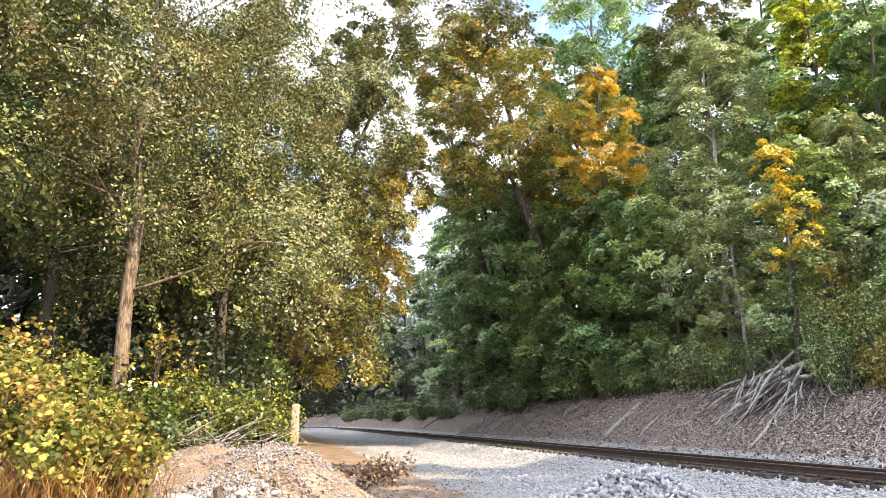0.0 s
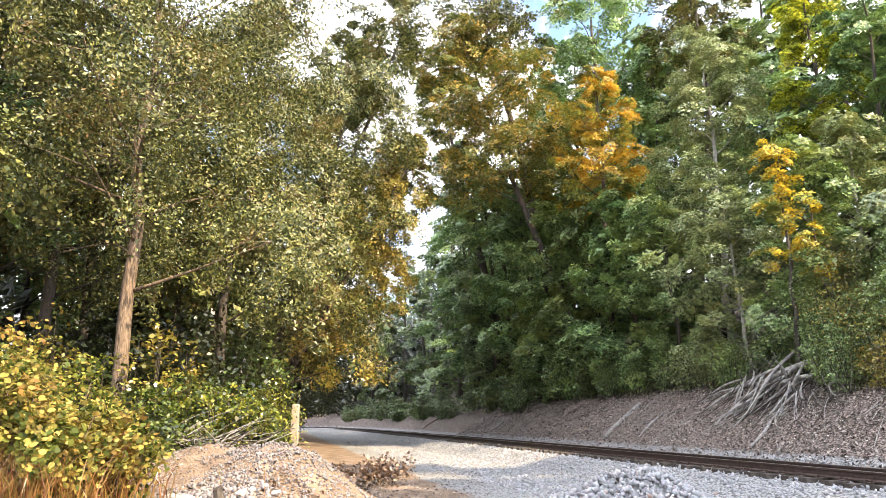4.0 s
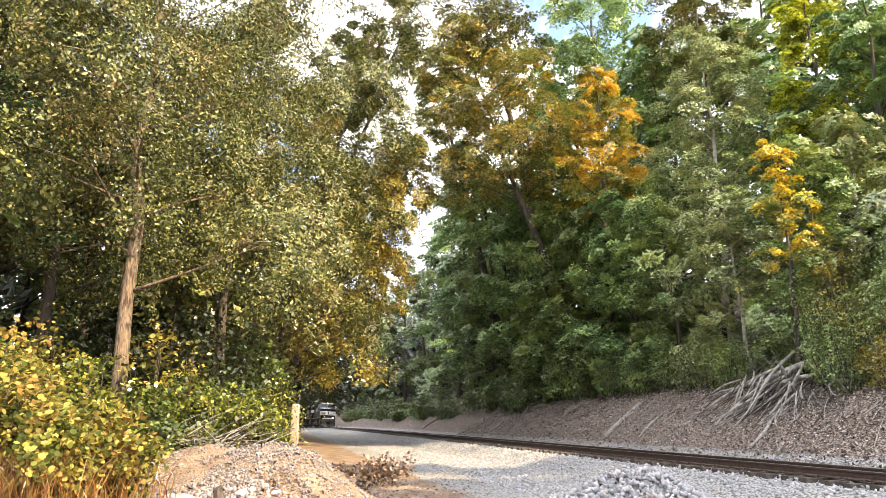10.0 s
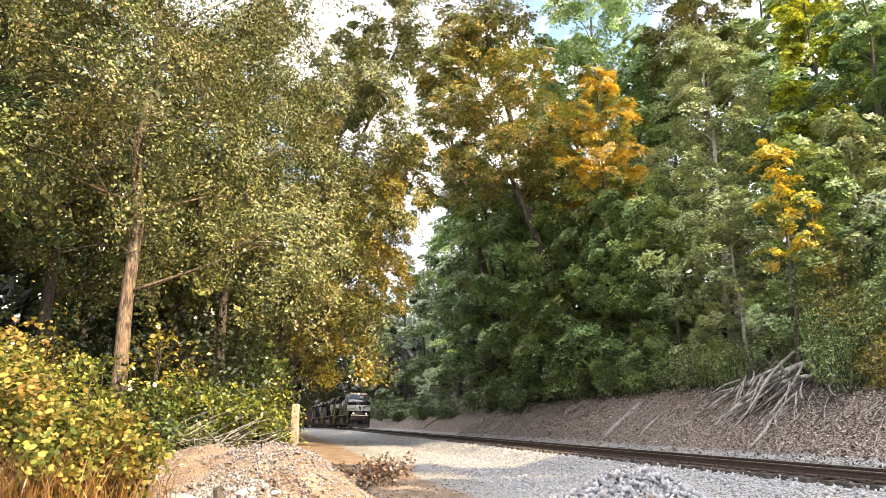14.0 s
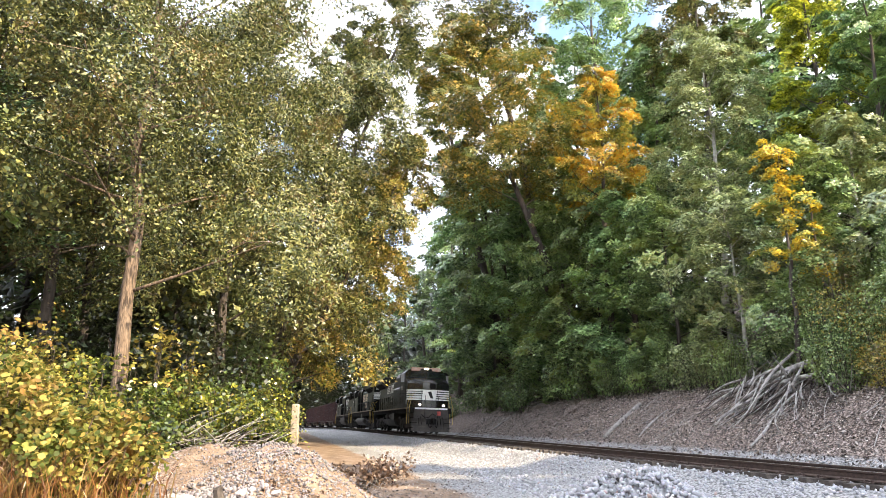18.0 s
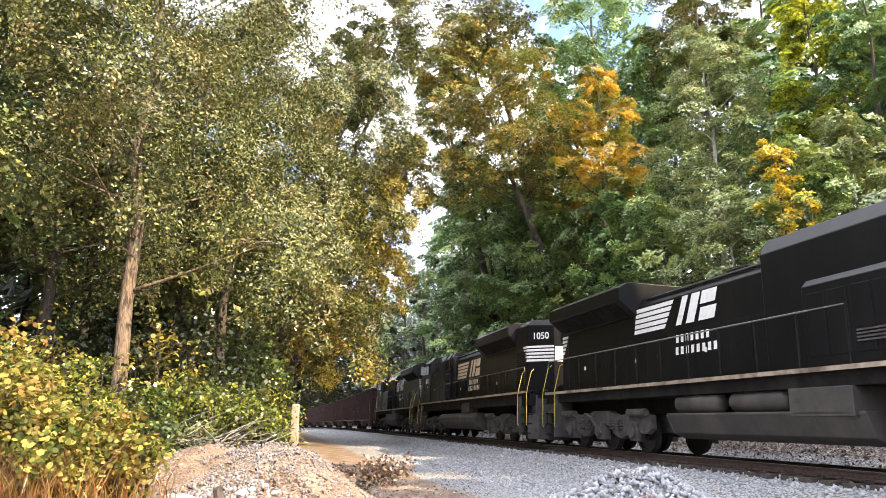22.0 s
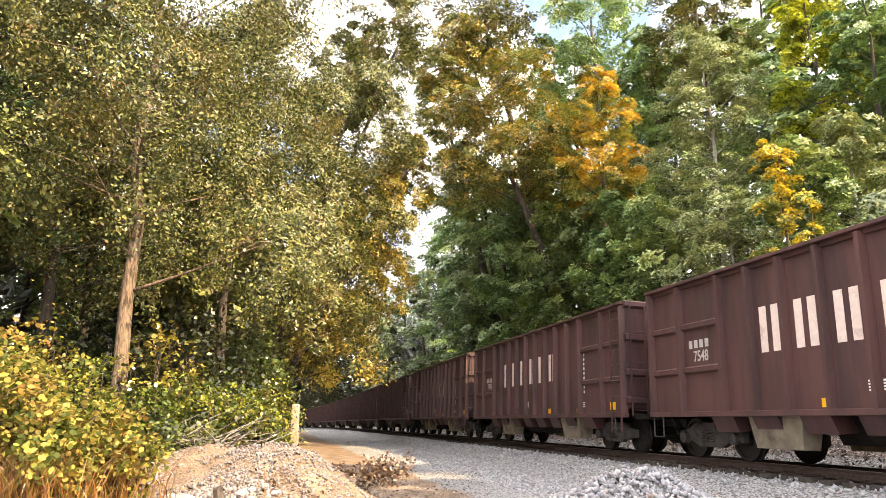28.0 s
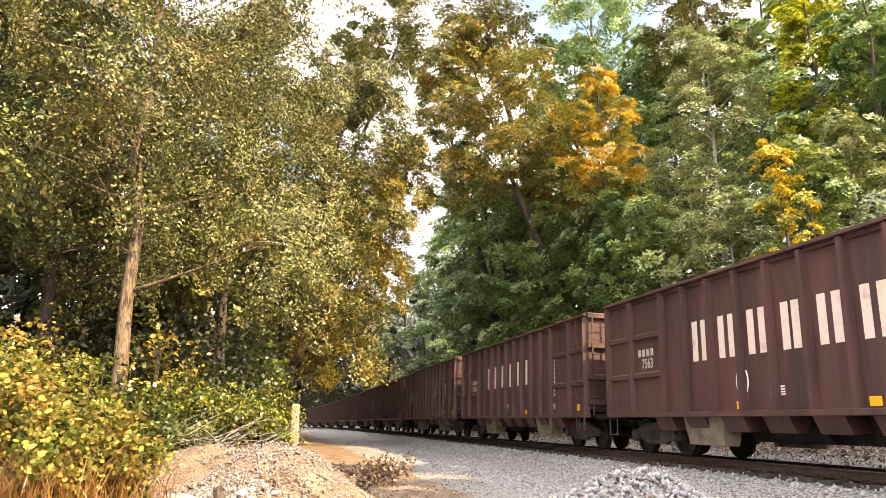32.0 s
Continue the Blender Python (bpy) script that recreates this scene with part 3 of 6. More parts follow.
def dress_long_cab(loco, D):
    """Panelled cabinet, rear quarter window, raised box, ladder and pipes behind the cab of the rounded type."""
    for c in (1, -1):
        g = Geo()
        g.box(4.40, 6.84, *sorted((c * 1.1, c * 1.46)), D, 3.62)
        part("electrical_cabinet", g, BLACK, loco, bevel=.012)
        for z0, z1 in ((D + .06, 2.74), (2.80, 3.56)):
            g = Geo()
            g.box(4.48, 6.78, *sorted((c * 1.46, c * 1.49)), z0, z1)
            part("cabinet_panel", g, BLACK, loco, bevel=.012)
            g = Geo()
            g.box(5.7, 5.82, *sorted((c * 1.492, c * 1.50)), z1 - .16, z1 - .09)
            part("notice_plate", g, WHITE, loco)
        g = Geo()
        g.box(5.55, 6.70, *sorted((c * 1.12, c * 1.135)), 3.68, 4.22)
        part("quarter_window", g, GLASS, loco)
        for x in (6.75, 5.5):
            g = Geo()
            g.box(x - .04, x + .04, *sorted((c * 1.12, c * 1.17)), 3.62, 4.36)
            part("window_post", g, TANKGREY, loco)
        g = Geo()
        g.box(3.05, 4.34, *sorted((c * 1.2, c * 1.54)), 2.95, 3.66)
        part("equipment_box", g, BLACK, loco, bevel=.02)
        g = Geo()
        g.box(2.3, 2.9, *sorted((c * 1.0, c * 1.2)), D, 4.30)
        part("air_duct", g, BLACK, loco, bevel=.02)
        g = Geo()
        for i in range(6):
            g.tube([(2.5, c * 1.42, 2.1 + i * .3), (3.0, c * 1.50, 2.1 + i * .3)], .014, 5)
        for x, y in ((2.5, 1.42),):
            g.tube([(x, c * y, D), (x, c * y, 4.1)], .016, 5)
        part("hood_ladder", g, GRIME, loco)
        for x in (4.42, 3.3):
            g = Geo()
            g.tube([(x, c * 1.18, 3.66), (x, c * 1.2, 4.2), (x - .2, c * 1.05, 4.55)], .03, 6)
            part("vent_pipe", g, GRIME, loco, smooth=True)


def build_loco(number, kind, label, lit=False):
    """A six-axle road locomotive; x runs forward from its middle, z up from the rail head."""
    loco = thing("locomotive", pose(0, 0, -3), label, "locomotive", "locomotives of the train")
    ge = kind != "rounded"
    D = 1.77 if ge else 1.92
    # frame and deck
    g = Geo()
    g.box(-10.35, 10.2, -1.42, 1.42, 1.42, D - .06)
    g.box(-10.0, 9.9, -.6, .6, 1.0, 1.42)
    part("underframe", g, GRIME, loco)
    g = Geo()
    g.box(-10.4, 9.95, -1.52, 1.52, D - .06, D)
    part("walkway_deck", g, BLACK, loco)
    for c in (1, -1):
        for i in range(7):
            g = Geo()
            x0 = -10.2 + i * 2.87
            g.box(x0, x0 + 2.85, *sorted((c * 1.52, c * 1.532)), D - .09, D - .005)
            part("sill_stripe", g, CREAM, loco, "worn cream stripe along the sill")
    # cab: a side box, a vee of windscreens, and a nose of three facets in plan
    cx, cv, nx, nf, nw = (7.95, .42, 8.90, 9.36, .50) if ge else (8.95, .10, 9.75, 10.12, 1.0)
    back = 5.28 if ge else 6.85
    g = Geo()
    g.ring([[(x, -1.53, D), (x, 1.53, D), (x, 1.53, 4.28), (x, 1.26, 4.56), (x, .9, 4.63), (x, -.9, 4.63), (x, -1.26, 4.56), (x, -1.53, 4.28)] for x in (back, cx - .42)])
    g.prism_y([(cx - .42, D), (nx, D), (nx, 3.48), (cx, 3.84), (cx - .24, 4.28), (cx - .42, 4.28)], -1.529, 1.529)
    part("cab", g, BLACK, loco, "black wide cab", bevel=.015)

    def face(y, z):
        """A point on the sloping vee of the windscreens."""
        return Vector((cx + cv * (1 - abs(y) / 1.5) - (z - 3.84) * .50, y, z))
    g = Geo()
    for c in (1, -1):
        g.ring([[face(0, 3.72), face(c * 1.5, 3.72), face(c * 1.5, 4.26), face(c * 1.22, 4.55), face(0, 4.63)],
                [face(0, 3.72) - Vector((.5, 0, 0)), face(c * 1.5, 3.72) - Vector((.2, 0, 0)), face(c * 1.5, 4.26) - Vector((.2, 0, 0)), face(c * 1.22, 4.55) - Vector((.25, 0, 0)), face(0, 4.63) - Vector((.5, 0, 0))]])
    part("cab_front", g, GLOSSBLACK, loco, "sloping black cab front reflecting the sky")
    g = Geo()
    plan = [(nx - .9, -1.526), (nx, -1.526), (nf, -nw), (nf, nw), (nx, 1.526), (nx - .9, 1.526)]
    zt = [3.74, 3.46, 3.52, 3.52, 3.46, 3.74]
    zr = [3.88, 3.80, 3.70, 3.70, 3.80, 3.88]
    g.ring([[(x, y, D) for x, y in plan], [(x, y, z) for (x, y), z in zip(plan, zt)], [(x - (.10 if x > nx else 0), y * .62, z) for (x, y), z in zip(plan, zr)]])
    part("nose", g, GLOSSBLACK, loco, "short black nose of angled facets")

    for c in (1, -1):
        o = Vector((1, -c * .25, .5)).normalized() * .012
        corners = [face(c * .10, 3.96) + o, face(c * 1.34, 3.93) + o, face(c * 1.34, 4.26) + o, face(c * .10, 4.34) + o]
        g = Geo()
        slab(g, corners, o, .016)
        part("windscreen", g, GLASS, loco, "windscreen reflecting the pale blue sky")
        g = Geo()
        g.tube(corners + corners[:1], .022, 5)
        part("windscreen_seal", g, BLACK, loco)
        for y in (.45, 1.0):
            g = Geo()
            g.tube([face(c * y, 4.38) + o * 5, face(c * (y + .16), 4.14) + o * 4], .014, 4)
            part("wiper", g, GRIME, loco)
    for c in (1, -1):
        off = -.15 if ge else .95
        for x0, x1 in ((6.40 + off, 7.03 + off), (7.10 + off, 7.62 + off)):
            g = Geo()
            g.box(x0, x1, *sorted((c * 1.53, c * 1.545)), 3.62, 4.20)
            part("side_window", g, GLASS, loco)
        g = Geo()
        slab(g, [(6.25 + off, c * 1.54, 4.40), (7.80 + off, c * 1.54, 4.40), (7.80 + off, c * 1.82, 4.24), (6.25 + off, c * 1.82, 4.24)], (0, 0, 1), .02)
        part("window_awning", g, GRIME, loco, "awning over the cab window")
        g = Geo()
        g.box(7.62 + off, 7.66 + off, *sorted((c * 1.55, c * 1.80)), 3.62, 4.2)
        part("wind_deflector", g, PALEGREY if lit else GLASS, loco)
        g = Geo()
        g.tube([(6.38 + off, c * 1.545, 3.60), (7.65 + off, c * 1.545, 3.60), (7.65 + off, c * 1.545, 4.22), (6.38 + off, c * 1.545, 4.22), (6.38 + off, c * 1.545, 3.60)], .018, 5)
        part("window_frame", g, TANKGREY, loco)
        for x0, x1, z0, z1 in ((5.34, 8.2, 2.78, 2.80), (5.34, 6.0, 3.42, 3.44), (5.9, 5.92, 1.9, 4.1), (8.1, 8.12, 1.9, 3.6)) if ge else ((6.9, 8.9, 2.0, 2.02), (8.6, 8.62, 1.98, 3.5)):
            g = Geo()
            g.box(x0, x1, *sorted((c * 1.53, c * 1.542)), z0, z1)
            part("panel_seam", g, GRIME, loco)
        g = Geo()
        g.box(8.45, 8.72, *sorted((c * 1.53, c * 1.54)), 2.03, 2.34) if ge else g.box(7.5, 7.62, *sorted((c * 1.53, c * 1.54)), 2.80, 2.88)
        part("notice_plate", g, WHITE, loco, "small white notice plate")
        for i in range(5):
            z = 2.30 + i * .158
            g = Geo()
            h = .100
            xs0 = nx - .22 - i * .07 if ge else nx - .12 - i * .09
            slab(g, [(xs0, c * 1.532, z), (nx, c * 1.532, z), (nx, c * 1.532, z + h), (xs0 + .03, c * 1.532, z + h)], (0, c, 0))
            out = Vector((1.526 - nw, c * (nf - nx), 0)).normalized()
            lip = out * .004
            w0, w1 = Vector((nx, c * 1.526, 0)) + lip, Vector((nf, c * nw, 0)) + lip
            slab(g, [w0 + Vector((0, 0, z)), w1 + Vector((0, 0, z)), w1 + Vector((0, 0, z + h)), w0 + Vector((0, 0, z + h))], out)
            if not ge:
                slab(g, [(nf + .004, c * nw, z), (nf + .004, c * .55, z), (nf + .004, c * .55, z + h), (nf + .004, c * nw, z + h)], (1, 0, 0))
            part("nose_stripe", g, WHITE, loco, "white warning stripe round the nose")
    g = Geo()
    slab(g, [(nf + .006, -.54, 2.30), (nf + .006, .46, 2.30), (nf + .006, .56, 3.03), (nf + .006, -.46, 3.03)], (1, 0, 0))
    part("nose_emblem", g, WHITE, loco, "white emblem plate on the nose")
    g = Geo()
    slab(g, [(nf + .014, .08, 2.45), (nf + .014, .30, 2.42), (nf + .014, .12, 2.92), (nf + .014, -.12, 2.88)], (1, 0, 0))
    part("emblem_mark", g, BLACK, loco, "plain dark shape on the emblem")
    g = Geo()
    g.box(nf, nf + .05, -.58, -.55, 1.85, 3.0)
    part("nose_bracket", g, BLACK, loco)
    g = Geo()
    g.box(nf, nf + .05, .55, .58, 1.85, 3.0)
    part("nose_bracket", g, BLACK, loco)
    g = Geo()
    slab(g, [(nf + .003, .02, 3.10), (nf + .003, .46, 3.10), (nf + .003, .44, 3.50), (nf + .003, .02, 3.50)], (1, 0, 0), .02)
    part("nose_hatch", g, GRIME, loco)
    for c in (1, -1):
        g = Geo()
        g.tube([(nx - .1, c * 1.1, 3.60), (nx + .1, c * 1.12, 3.68), (nf - .1, c * .86, 3.62), (nf + .03, c * .7, 3.40)], .016, 6)
        part("nose_grab_rail", g, BLACK, loco, smooth=True)
    if lit:
        g = Geo()
        g.box(10.16, 10.30, .42, .66, 1.24, 1.52)
        part("receiver_box", g, RED, loco, "small faded red box over the coupler", bevel=.015)
        g = Geo()
        g.box(10.12, 10.40, -.36, .36, .62, 1.02)
        part("draft_gear_box", g, BLACK, loco, bevel=.02)
    # roof details of the cab
    for y in (-.64, .64):
        g = Geo()
        g.prism_y([(cx - .55, 4.73), (cx - .12, 4.71), (cx - .02, 4.46), (cx - .55, 4.46)], y - .46, y + .46)
        part("number_board", g, BOARD, loco, "faded pinkish number board", bevel=.015)
    g = Geo()
    g.box(cx - .5, cx + .04, -.17, .17, 4.44, 4.76)
    part("headlight_housing", g, CREAM, loco, bevel=.02)
    for y in (-.10, .10):
        g = Geo()
        g.cyl((cx + .02, y * .8, 4.60), (cx + .06, y * .8, 4.60), .07, 16)
        part("headlight", g, LAMP if lit else GLASS, loco, "lit headlight" if lit else "unlit headlight")
    g = Geo()
    g.box(cx - 1.9, cx - .6, -.7, .7, 4.6, 4.68)
    part("roof_hatch", g, BLACK, loco)
    for y, xe_ in ((.2, cx - .5), (.45, cx - .6)):
        g = Geo()
        g.tube([(xe_ - .6, y, 4.70), (xe_, y, 4.79)], [.04, .07], 8)
        part("horn", g, BLACK, loco)
    # equipment behind the cab
    aux0 = 2.0 if ge else 2.9
    g = Geo()
    g.prism_x([(-1.50, D), (1.50, D), (1.50, 3.25), (1.38, 3.38), (-1.38, 3.38), (-1.50, 3.25)], aux0, 5.27 if ge else 4.4)
    part("equipment_cabinet", g, BLACK, loco, bevel=.015)
    g = Geo()
    g.prism_x([(-1.12, D), (1.12, D), (1.12, 4.25), (.92, 4.58), (-.92, 4.58), (-1.12, 4.25)], 0.5 if ge else 3.0, 5.27 if ge else 6.84)
    part("blower_housing", g, BLACK, loco, bevel=.02)
    if not ge:
        dress_long_cab(loco, D)
    for c in (1, -1):
        for xx, z0, z1, w, yo in ((3.17, 2.12, 2.42, .58, 1.50), (4.41, 2.12, 2.42, .46, 1.50), (5.57, 2.09, 2.66, .68, 1.53), (6.59, 2.09, 2.66, .72, 1.53)) if ge else ((7.85, 2.15, 2.5, .32, 1.53),):
            for i in range(int((z1 - z0) / .06)):
                g = Geo()
                g.prism_y([(xx, z0 + i * .06), (xx + w, z0 + i * .06), (xx + w, z0 + i * .06 + .03), (xx, z0 + i * .06 + .03)], *sorted((c * yo, c * (yo + .025))))
                part("louver", g, TRUCK, loco)
        for xx in ((2.1, 2.6, 3.1, 3.6) if ge else (3.0, 3.7)):
            g = Geo()
            g.box(xx, xx + .42, *sorted((c * 1.50, c * 1.512)), 1.95, 3.1)
            part("cabinet_door", g, BLACK, loco, bevel=.006)
    # long hood
    hood_end = -10.22
    slant = .38 if ge else .72
    HW, HT, hx = (1.0, 4.50, -9.4) if ge else (1.22, 4.70, -8.1)
    g = Geo()
    ht = 4.22 if ge else 4.34
    g.prism_x([(-.98, D), (.98, D), (.98, ht - .28), (.78, ht), (-.78, ht), (-.98, ht - .28)], hx, 3.41)
    part("long_hood", g, BLACK, loco, bevel=.02)
    g = Geo()
    g.ring([[(x, -w, D), (x, w, D), (x, w, zt - .22), (x, w - .2, zt), (x, -w + .2, zt), (x, -w, zt - .22)]
            for x, w, zt in ((hx, HW, HT), (hood_end + slant, HW, HT), (hood_end - .15, .46, HT - .06))])
    part("hood_end", g, BLACK, loco, "chamfered end of the long hood", bevel=.02)
    # radiator wings
    wx0, wx1 = (-9.75, -4.8) if ge else (-8.1, -3.0)
    wz = 0 if ge else .08
    g = Geo()
    g.ring([[(x, -1.0, 3.72 + wz), (x, 1.0, 3.72 + wz), (x, 1.55, 4.16 + wz), (x, 1.55, 4.50 + wz), (x, 1.25, 4.68 + wz), (x, -1.25, 4.68 + wz), (x, -1.55, 4.50 + wz), (x, -1.55, 4.16 + wz)] for x in (wx0, wx1)])
    part("radiator_wing", g, BLACK, loco, "flared radiator housing over the hood", bevel=.015)
    for c in (1, -1):
        for i in range(9):
            g = Geo()
            x0 = wx0 + .15 + i * .5
            slab(g, [(x0, c * 1.06, 3.76 + wz), (x0 + .46, c * 1.06, 3.76 + wz), (x0 + .46, c * 1.50, 4.11 + wz), (x0, c * 1.50, 4.11 + wz)], (0, c * .6, -1), .012)
            part("radiator_grille", g, GRIME, loco)
    for i in range(3):
        g = Geo()
        g.cyl((wx0 + 1.0 + i * 1.5, 0, 4.66), (wx0 + 1.0 + i * 1.5, 0, 4.78), .62, 24)
        part("radiator_fan", g, BLACK, loco)
    g = Geo()
    g.box(-1.6, -.8, -.4, .4, ht - .02, ht + .20)
    part("exhaust_stack", g, BLACK, loco, bevel=.03)
    # hood doors
    for c in (1, -1):
        for i in range(11):
            x0 = -8.6 + i * 1.07
            g = Geo()
            g.box(x0, x0 + 1.02, *sorted((c * .98, c * .992)), 1.86, 3.05)
            part("hood_door", g, BLACK, loco, bevel=.004)
            g = Geo()
            g.box(x0 + .42, x0 + .50, *sorted((c * .992, c * 1.012)), 2.42, 2.54)
            part("door_latch", g, WHITE if i % 3 == 0 else GRIME, loco)
        if not ge:
            for i in range(16):
                g = Geo()
                g.box(-9.4, -8.35, *sorted((c * HW, c * (HW + .03))), 2.15 + i * .085, 2.19 + i * .085)
                part("louver", g, GRIME, loco)
        # tube added along the hood-top edge for the line of light it catches
        g = Geo()
        g.tube([(-4.4, c * .90, ht - .1), (3.3, c * .90, ht - .1)], .03, 6)
        part("hood_edge_bead", g, GRIME, loco)
    # flank emblem: bars, plain mark and two bars of writing
    mk = GOLD if kind == "rounded" else WHITE
    k_, z0_ = (1.0, 3.20) if ge else (1.18, 3.02)
    x_mark = -2.05 if ge else -1.18
    for c in (1, -1):
        f = -c
        for i in range(5):
            z = z0_ + i * .145 * k_
            h = .105 * k_
            xr = x_mark - f * (.98 + (4 - i) * .10) * k_
            xl = x_mark - f * (2.92 - i * .03) * k_
            g = Geo()
            slab(g, [(xl, c * .994, z), (xr, c * .994, z), (xr + f * .08, c * .994, z + h), (xl + f * .03, c * .994, z + h)], (0, c, 0))
            part("flank_stripe", g, mk, loco)
        # the mark: two leaning bars and two stacked blocks
        for a, b_, w, u0, u1 in ((-.86, -.50, .24, 0, 1), (-.42, -.10, .34, 0, 1), (.10, .22, .62, 0, .44), (.20, .32, .58, .56, 1)):
            g = Geo()
            slab(g, [(x_mark + f * a * k_, c * .994, z0_ + .70 * u0 * k_), (x_mark + f * (a + w) * k_, c * .994, z0_ + .70 * u0 * k_), (x_mark + f * (b_ + w) * k_, c * .994, z0_ + .70 * u1 * k_), (x_mark + f * b_ * k_, c * .994, z0_ + .70 * u1 * k_)], (0, c, 0))
            part("flank_mark", g, mk, loco, "plain pale shape of the railway's mark")
        for z, a, b_, n_ in ((2.76, -.88, .58, 7), (2.46, -.92, .86, 8)):
            for j in range(n_):
                g = Geo()
                w = (b_ - a) / n_ * k_
                x0 = x_mark + f * (a * k_ + j * w)
                z1 = z - (0 if ge else .13)
                slab(g, [(x0, c * .996, z1), (x0 + f * w * .52, c * .996, z1), (x0 + f * w * .58, c * .996, z1 + .19 * k_), (x0 + f * w * .06, c * .996, z1 + .19 * k_)], (0, c, 0))
                part("writing_bar", g, mk, loco)
        lettering("road_number", number, .42, flank(6.45 if ge else 7.8, 1.536, 3.08 if ge else 3.05, c), DULLWHITE if lit else WHITE, loco)
    # numbers and lights of the hood end
    xe = hood_end - .152
    xa, ya = hood_end + slant, HW
    xb, yb = hood_end - .15, .46
    for c in (1, -1):
        n_ = Vector((-(ya - yb), c * (xa - xb), 0)).normalized()
        right_ = Vector((0, 0, 1)).cross(n_)
        mid_ = Vector(((xa + xb) / 2, c * (ya + yb) / 2, 3.92)) + n_ * .004
        m = Matrix(((right_.x, 0, n_.x, mid_.x), (right_.y, 0, n_.y, mid_.y), (0, 1, 0, mid_.z), (0, 0, 0, 1)))
        lettering("road_number", number, .36, m, WHITE, loco)
        for i in range(5):
            z = 3.06 + i * .13
            g = Geo()
            slab(g, [(xa, c * ya, z), (xb, c * yb, z), (xb, c * yb, z + .082), (xa, c * ya, z + .082)], n_)
            slab(g, [(xa, c * ya, z), (xa + .15 + i * .07, c * ya, z), (xa + .18 + i * .07, c * ya, z + .082), (xa, c * ya, z + .082)], (0, c, 0))
            part("end_stripe", g, WHITE, loco)
    g = Geo()
    g.box(xe - .006, xe + .01, -.42, .42, 3.05, 3.62)
    part("end_emblem", g, WHITE, loco)
    g = Geo()
    slab(g, [(xe - .008, -.02, 3.12), (xe - .008, -.22, 3.14), (xe - .008, -.06, 3.55), (xe - .008, .14, 3.5)], (-1, 0, 0))
    part("emblem_mark", g, BLACK, loco)
    g = Geo()
    g.box(xe - .07, xe, -.14, .14, 3.86, 4.30)
    part("rear_headlight_housing", g, WHITE if ge else BLACK, loco, bevel=.02)
    for z in (3.97, 4.19):
        g = Geo()
        g.cyl((xe - .09, 0, z), (xe - .06, 0, z), .085, 16)
        part("rear_headlight", g, GLASS, loco)
    # handrails along the walkway
    for c in (1, -1):
        rail_pts = [(-10.0, c * 1.50, 2.62)]
        for i in range(12):
            x0 = -9.9 + i * 1.17
            g = Geo()
            g.tube([(x0, c * 1.50, D), (x0, c * 1.50, 2.80)], .019, 6)
            part("stanchion", g, GRIME, loco)
            rail_pts.append((x0, c * 1.50, 2.80))
        g = Geo()
        g.tube(rail_pts, .019, 6)
        part("side_handrail", g, RAILGREY, loco)
    # tank and trucks
    if ge:
        prof = [(-1.48, .95), (-1.30, .55), (-.95, .42), (.95, .42), (1.30, .55), (1.48, .95), (1.48, 1.30 if lit else 1.40), (-1.48, 1.30 if lit else 1.40)]
    else:
        prof = [(-1.50, .98), (-1.46, .78), (-1.18, .46), (-.9, .42), (.9, .42), (1.18, .46), (1.46, .78), (1.50, .98), (1.36, 1.20), (-1.36, 1.20)]
    g = Geo()
    L = 3.0 if ge else 4.3
    if lit:
        prof = [(y, min(z, 1.0)) for y, z in prof]
        g.prism_x([(-1.48, .9), (1.48, .9), (1.48, 1.42), (-1.48, 1.42)], 1.4, 2.9)
    g.ring([[(x, y * k, z) for y, z in prof] for x, k in (((-L, .9), (-L + .3, 1.0), (L - .3, 1.0), (L, .9)) if ge else ((-2.9, .92), (-2.7, 1.0), (4.15, 1.0), (4.35, .92)))])
    part("fuel_tank", g, TANKGREY, loco, "dusty grey fuel tank slung under the frame", bevel=.02)
    if lit:
        for c in (1, -1):
            for x0 in (-2.6, -.55):
                g = Geo()
                pts = [(x0, c * 1.2, 1.22), (x0 + .12, c * 1.2, 1.22), (x0 + 1.6, c * 1.2, 1.22), (x0 + 1.72, c * 1.2, 1.22)]
                g.tube(pts, [.14, .22, .22, .14], 18)
                part("air_reservoir", g, TANKGREY, loco, "grey cylindrical air reservoir", smooth=True)
    else:
        for c in (1, -1):
            g = Geo()
            g.box(-1.9, -.5, *sorted((c * 1.0, c * 1.46)), 1.20, 1.66)
            part("battery_box", g, TANKGREY, loco, bevel=.02)
    for xc in (6.75, -6.75):
        loco_truck(loco, xc)
    end_dress(loco, 10.2, 1, lit)
    end_dress(loco, -10.38, -1, False)
    coupler(loco, 10.75, 1)
    coupler(loco, -10.75, -1)
    return loco


PINKWHITE = material("worn_pinkish_white_paint", (0.68, 0.57, 0.52), 0.6, 0, 0.08, 9, 0, (0.40, 0.29, 0.26), 2.4, (0.58, 0.75))
PALEGREY = material("pale_grey_paint", (0.30, 0.30, 0.29), 0.5, 0, 0.1, 8)
DULLWHITE = material("dull_white_stencil", (0.42, 0.40, 0.38), 0.6, 0, 0.15, 9, 0, (0.2, 0.15, 0.13), 3.0, (0.5, 0.75))
RAILGREY = material("dull_handrail_paint", (0.12, 0.115, 0.105), 0.6)


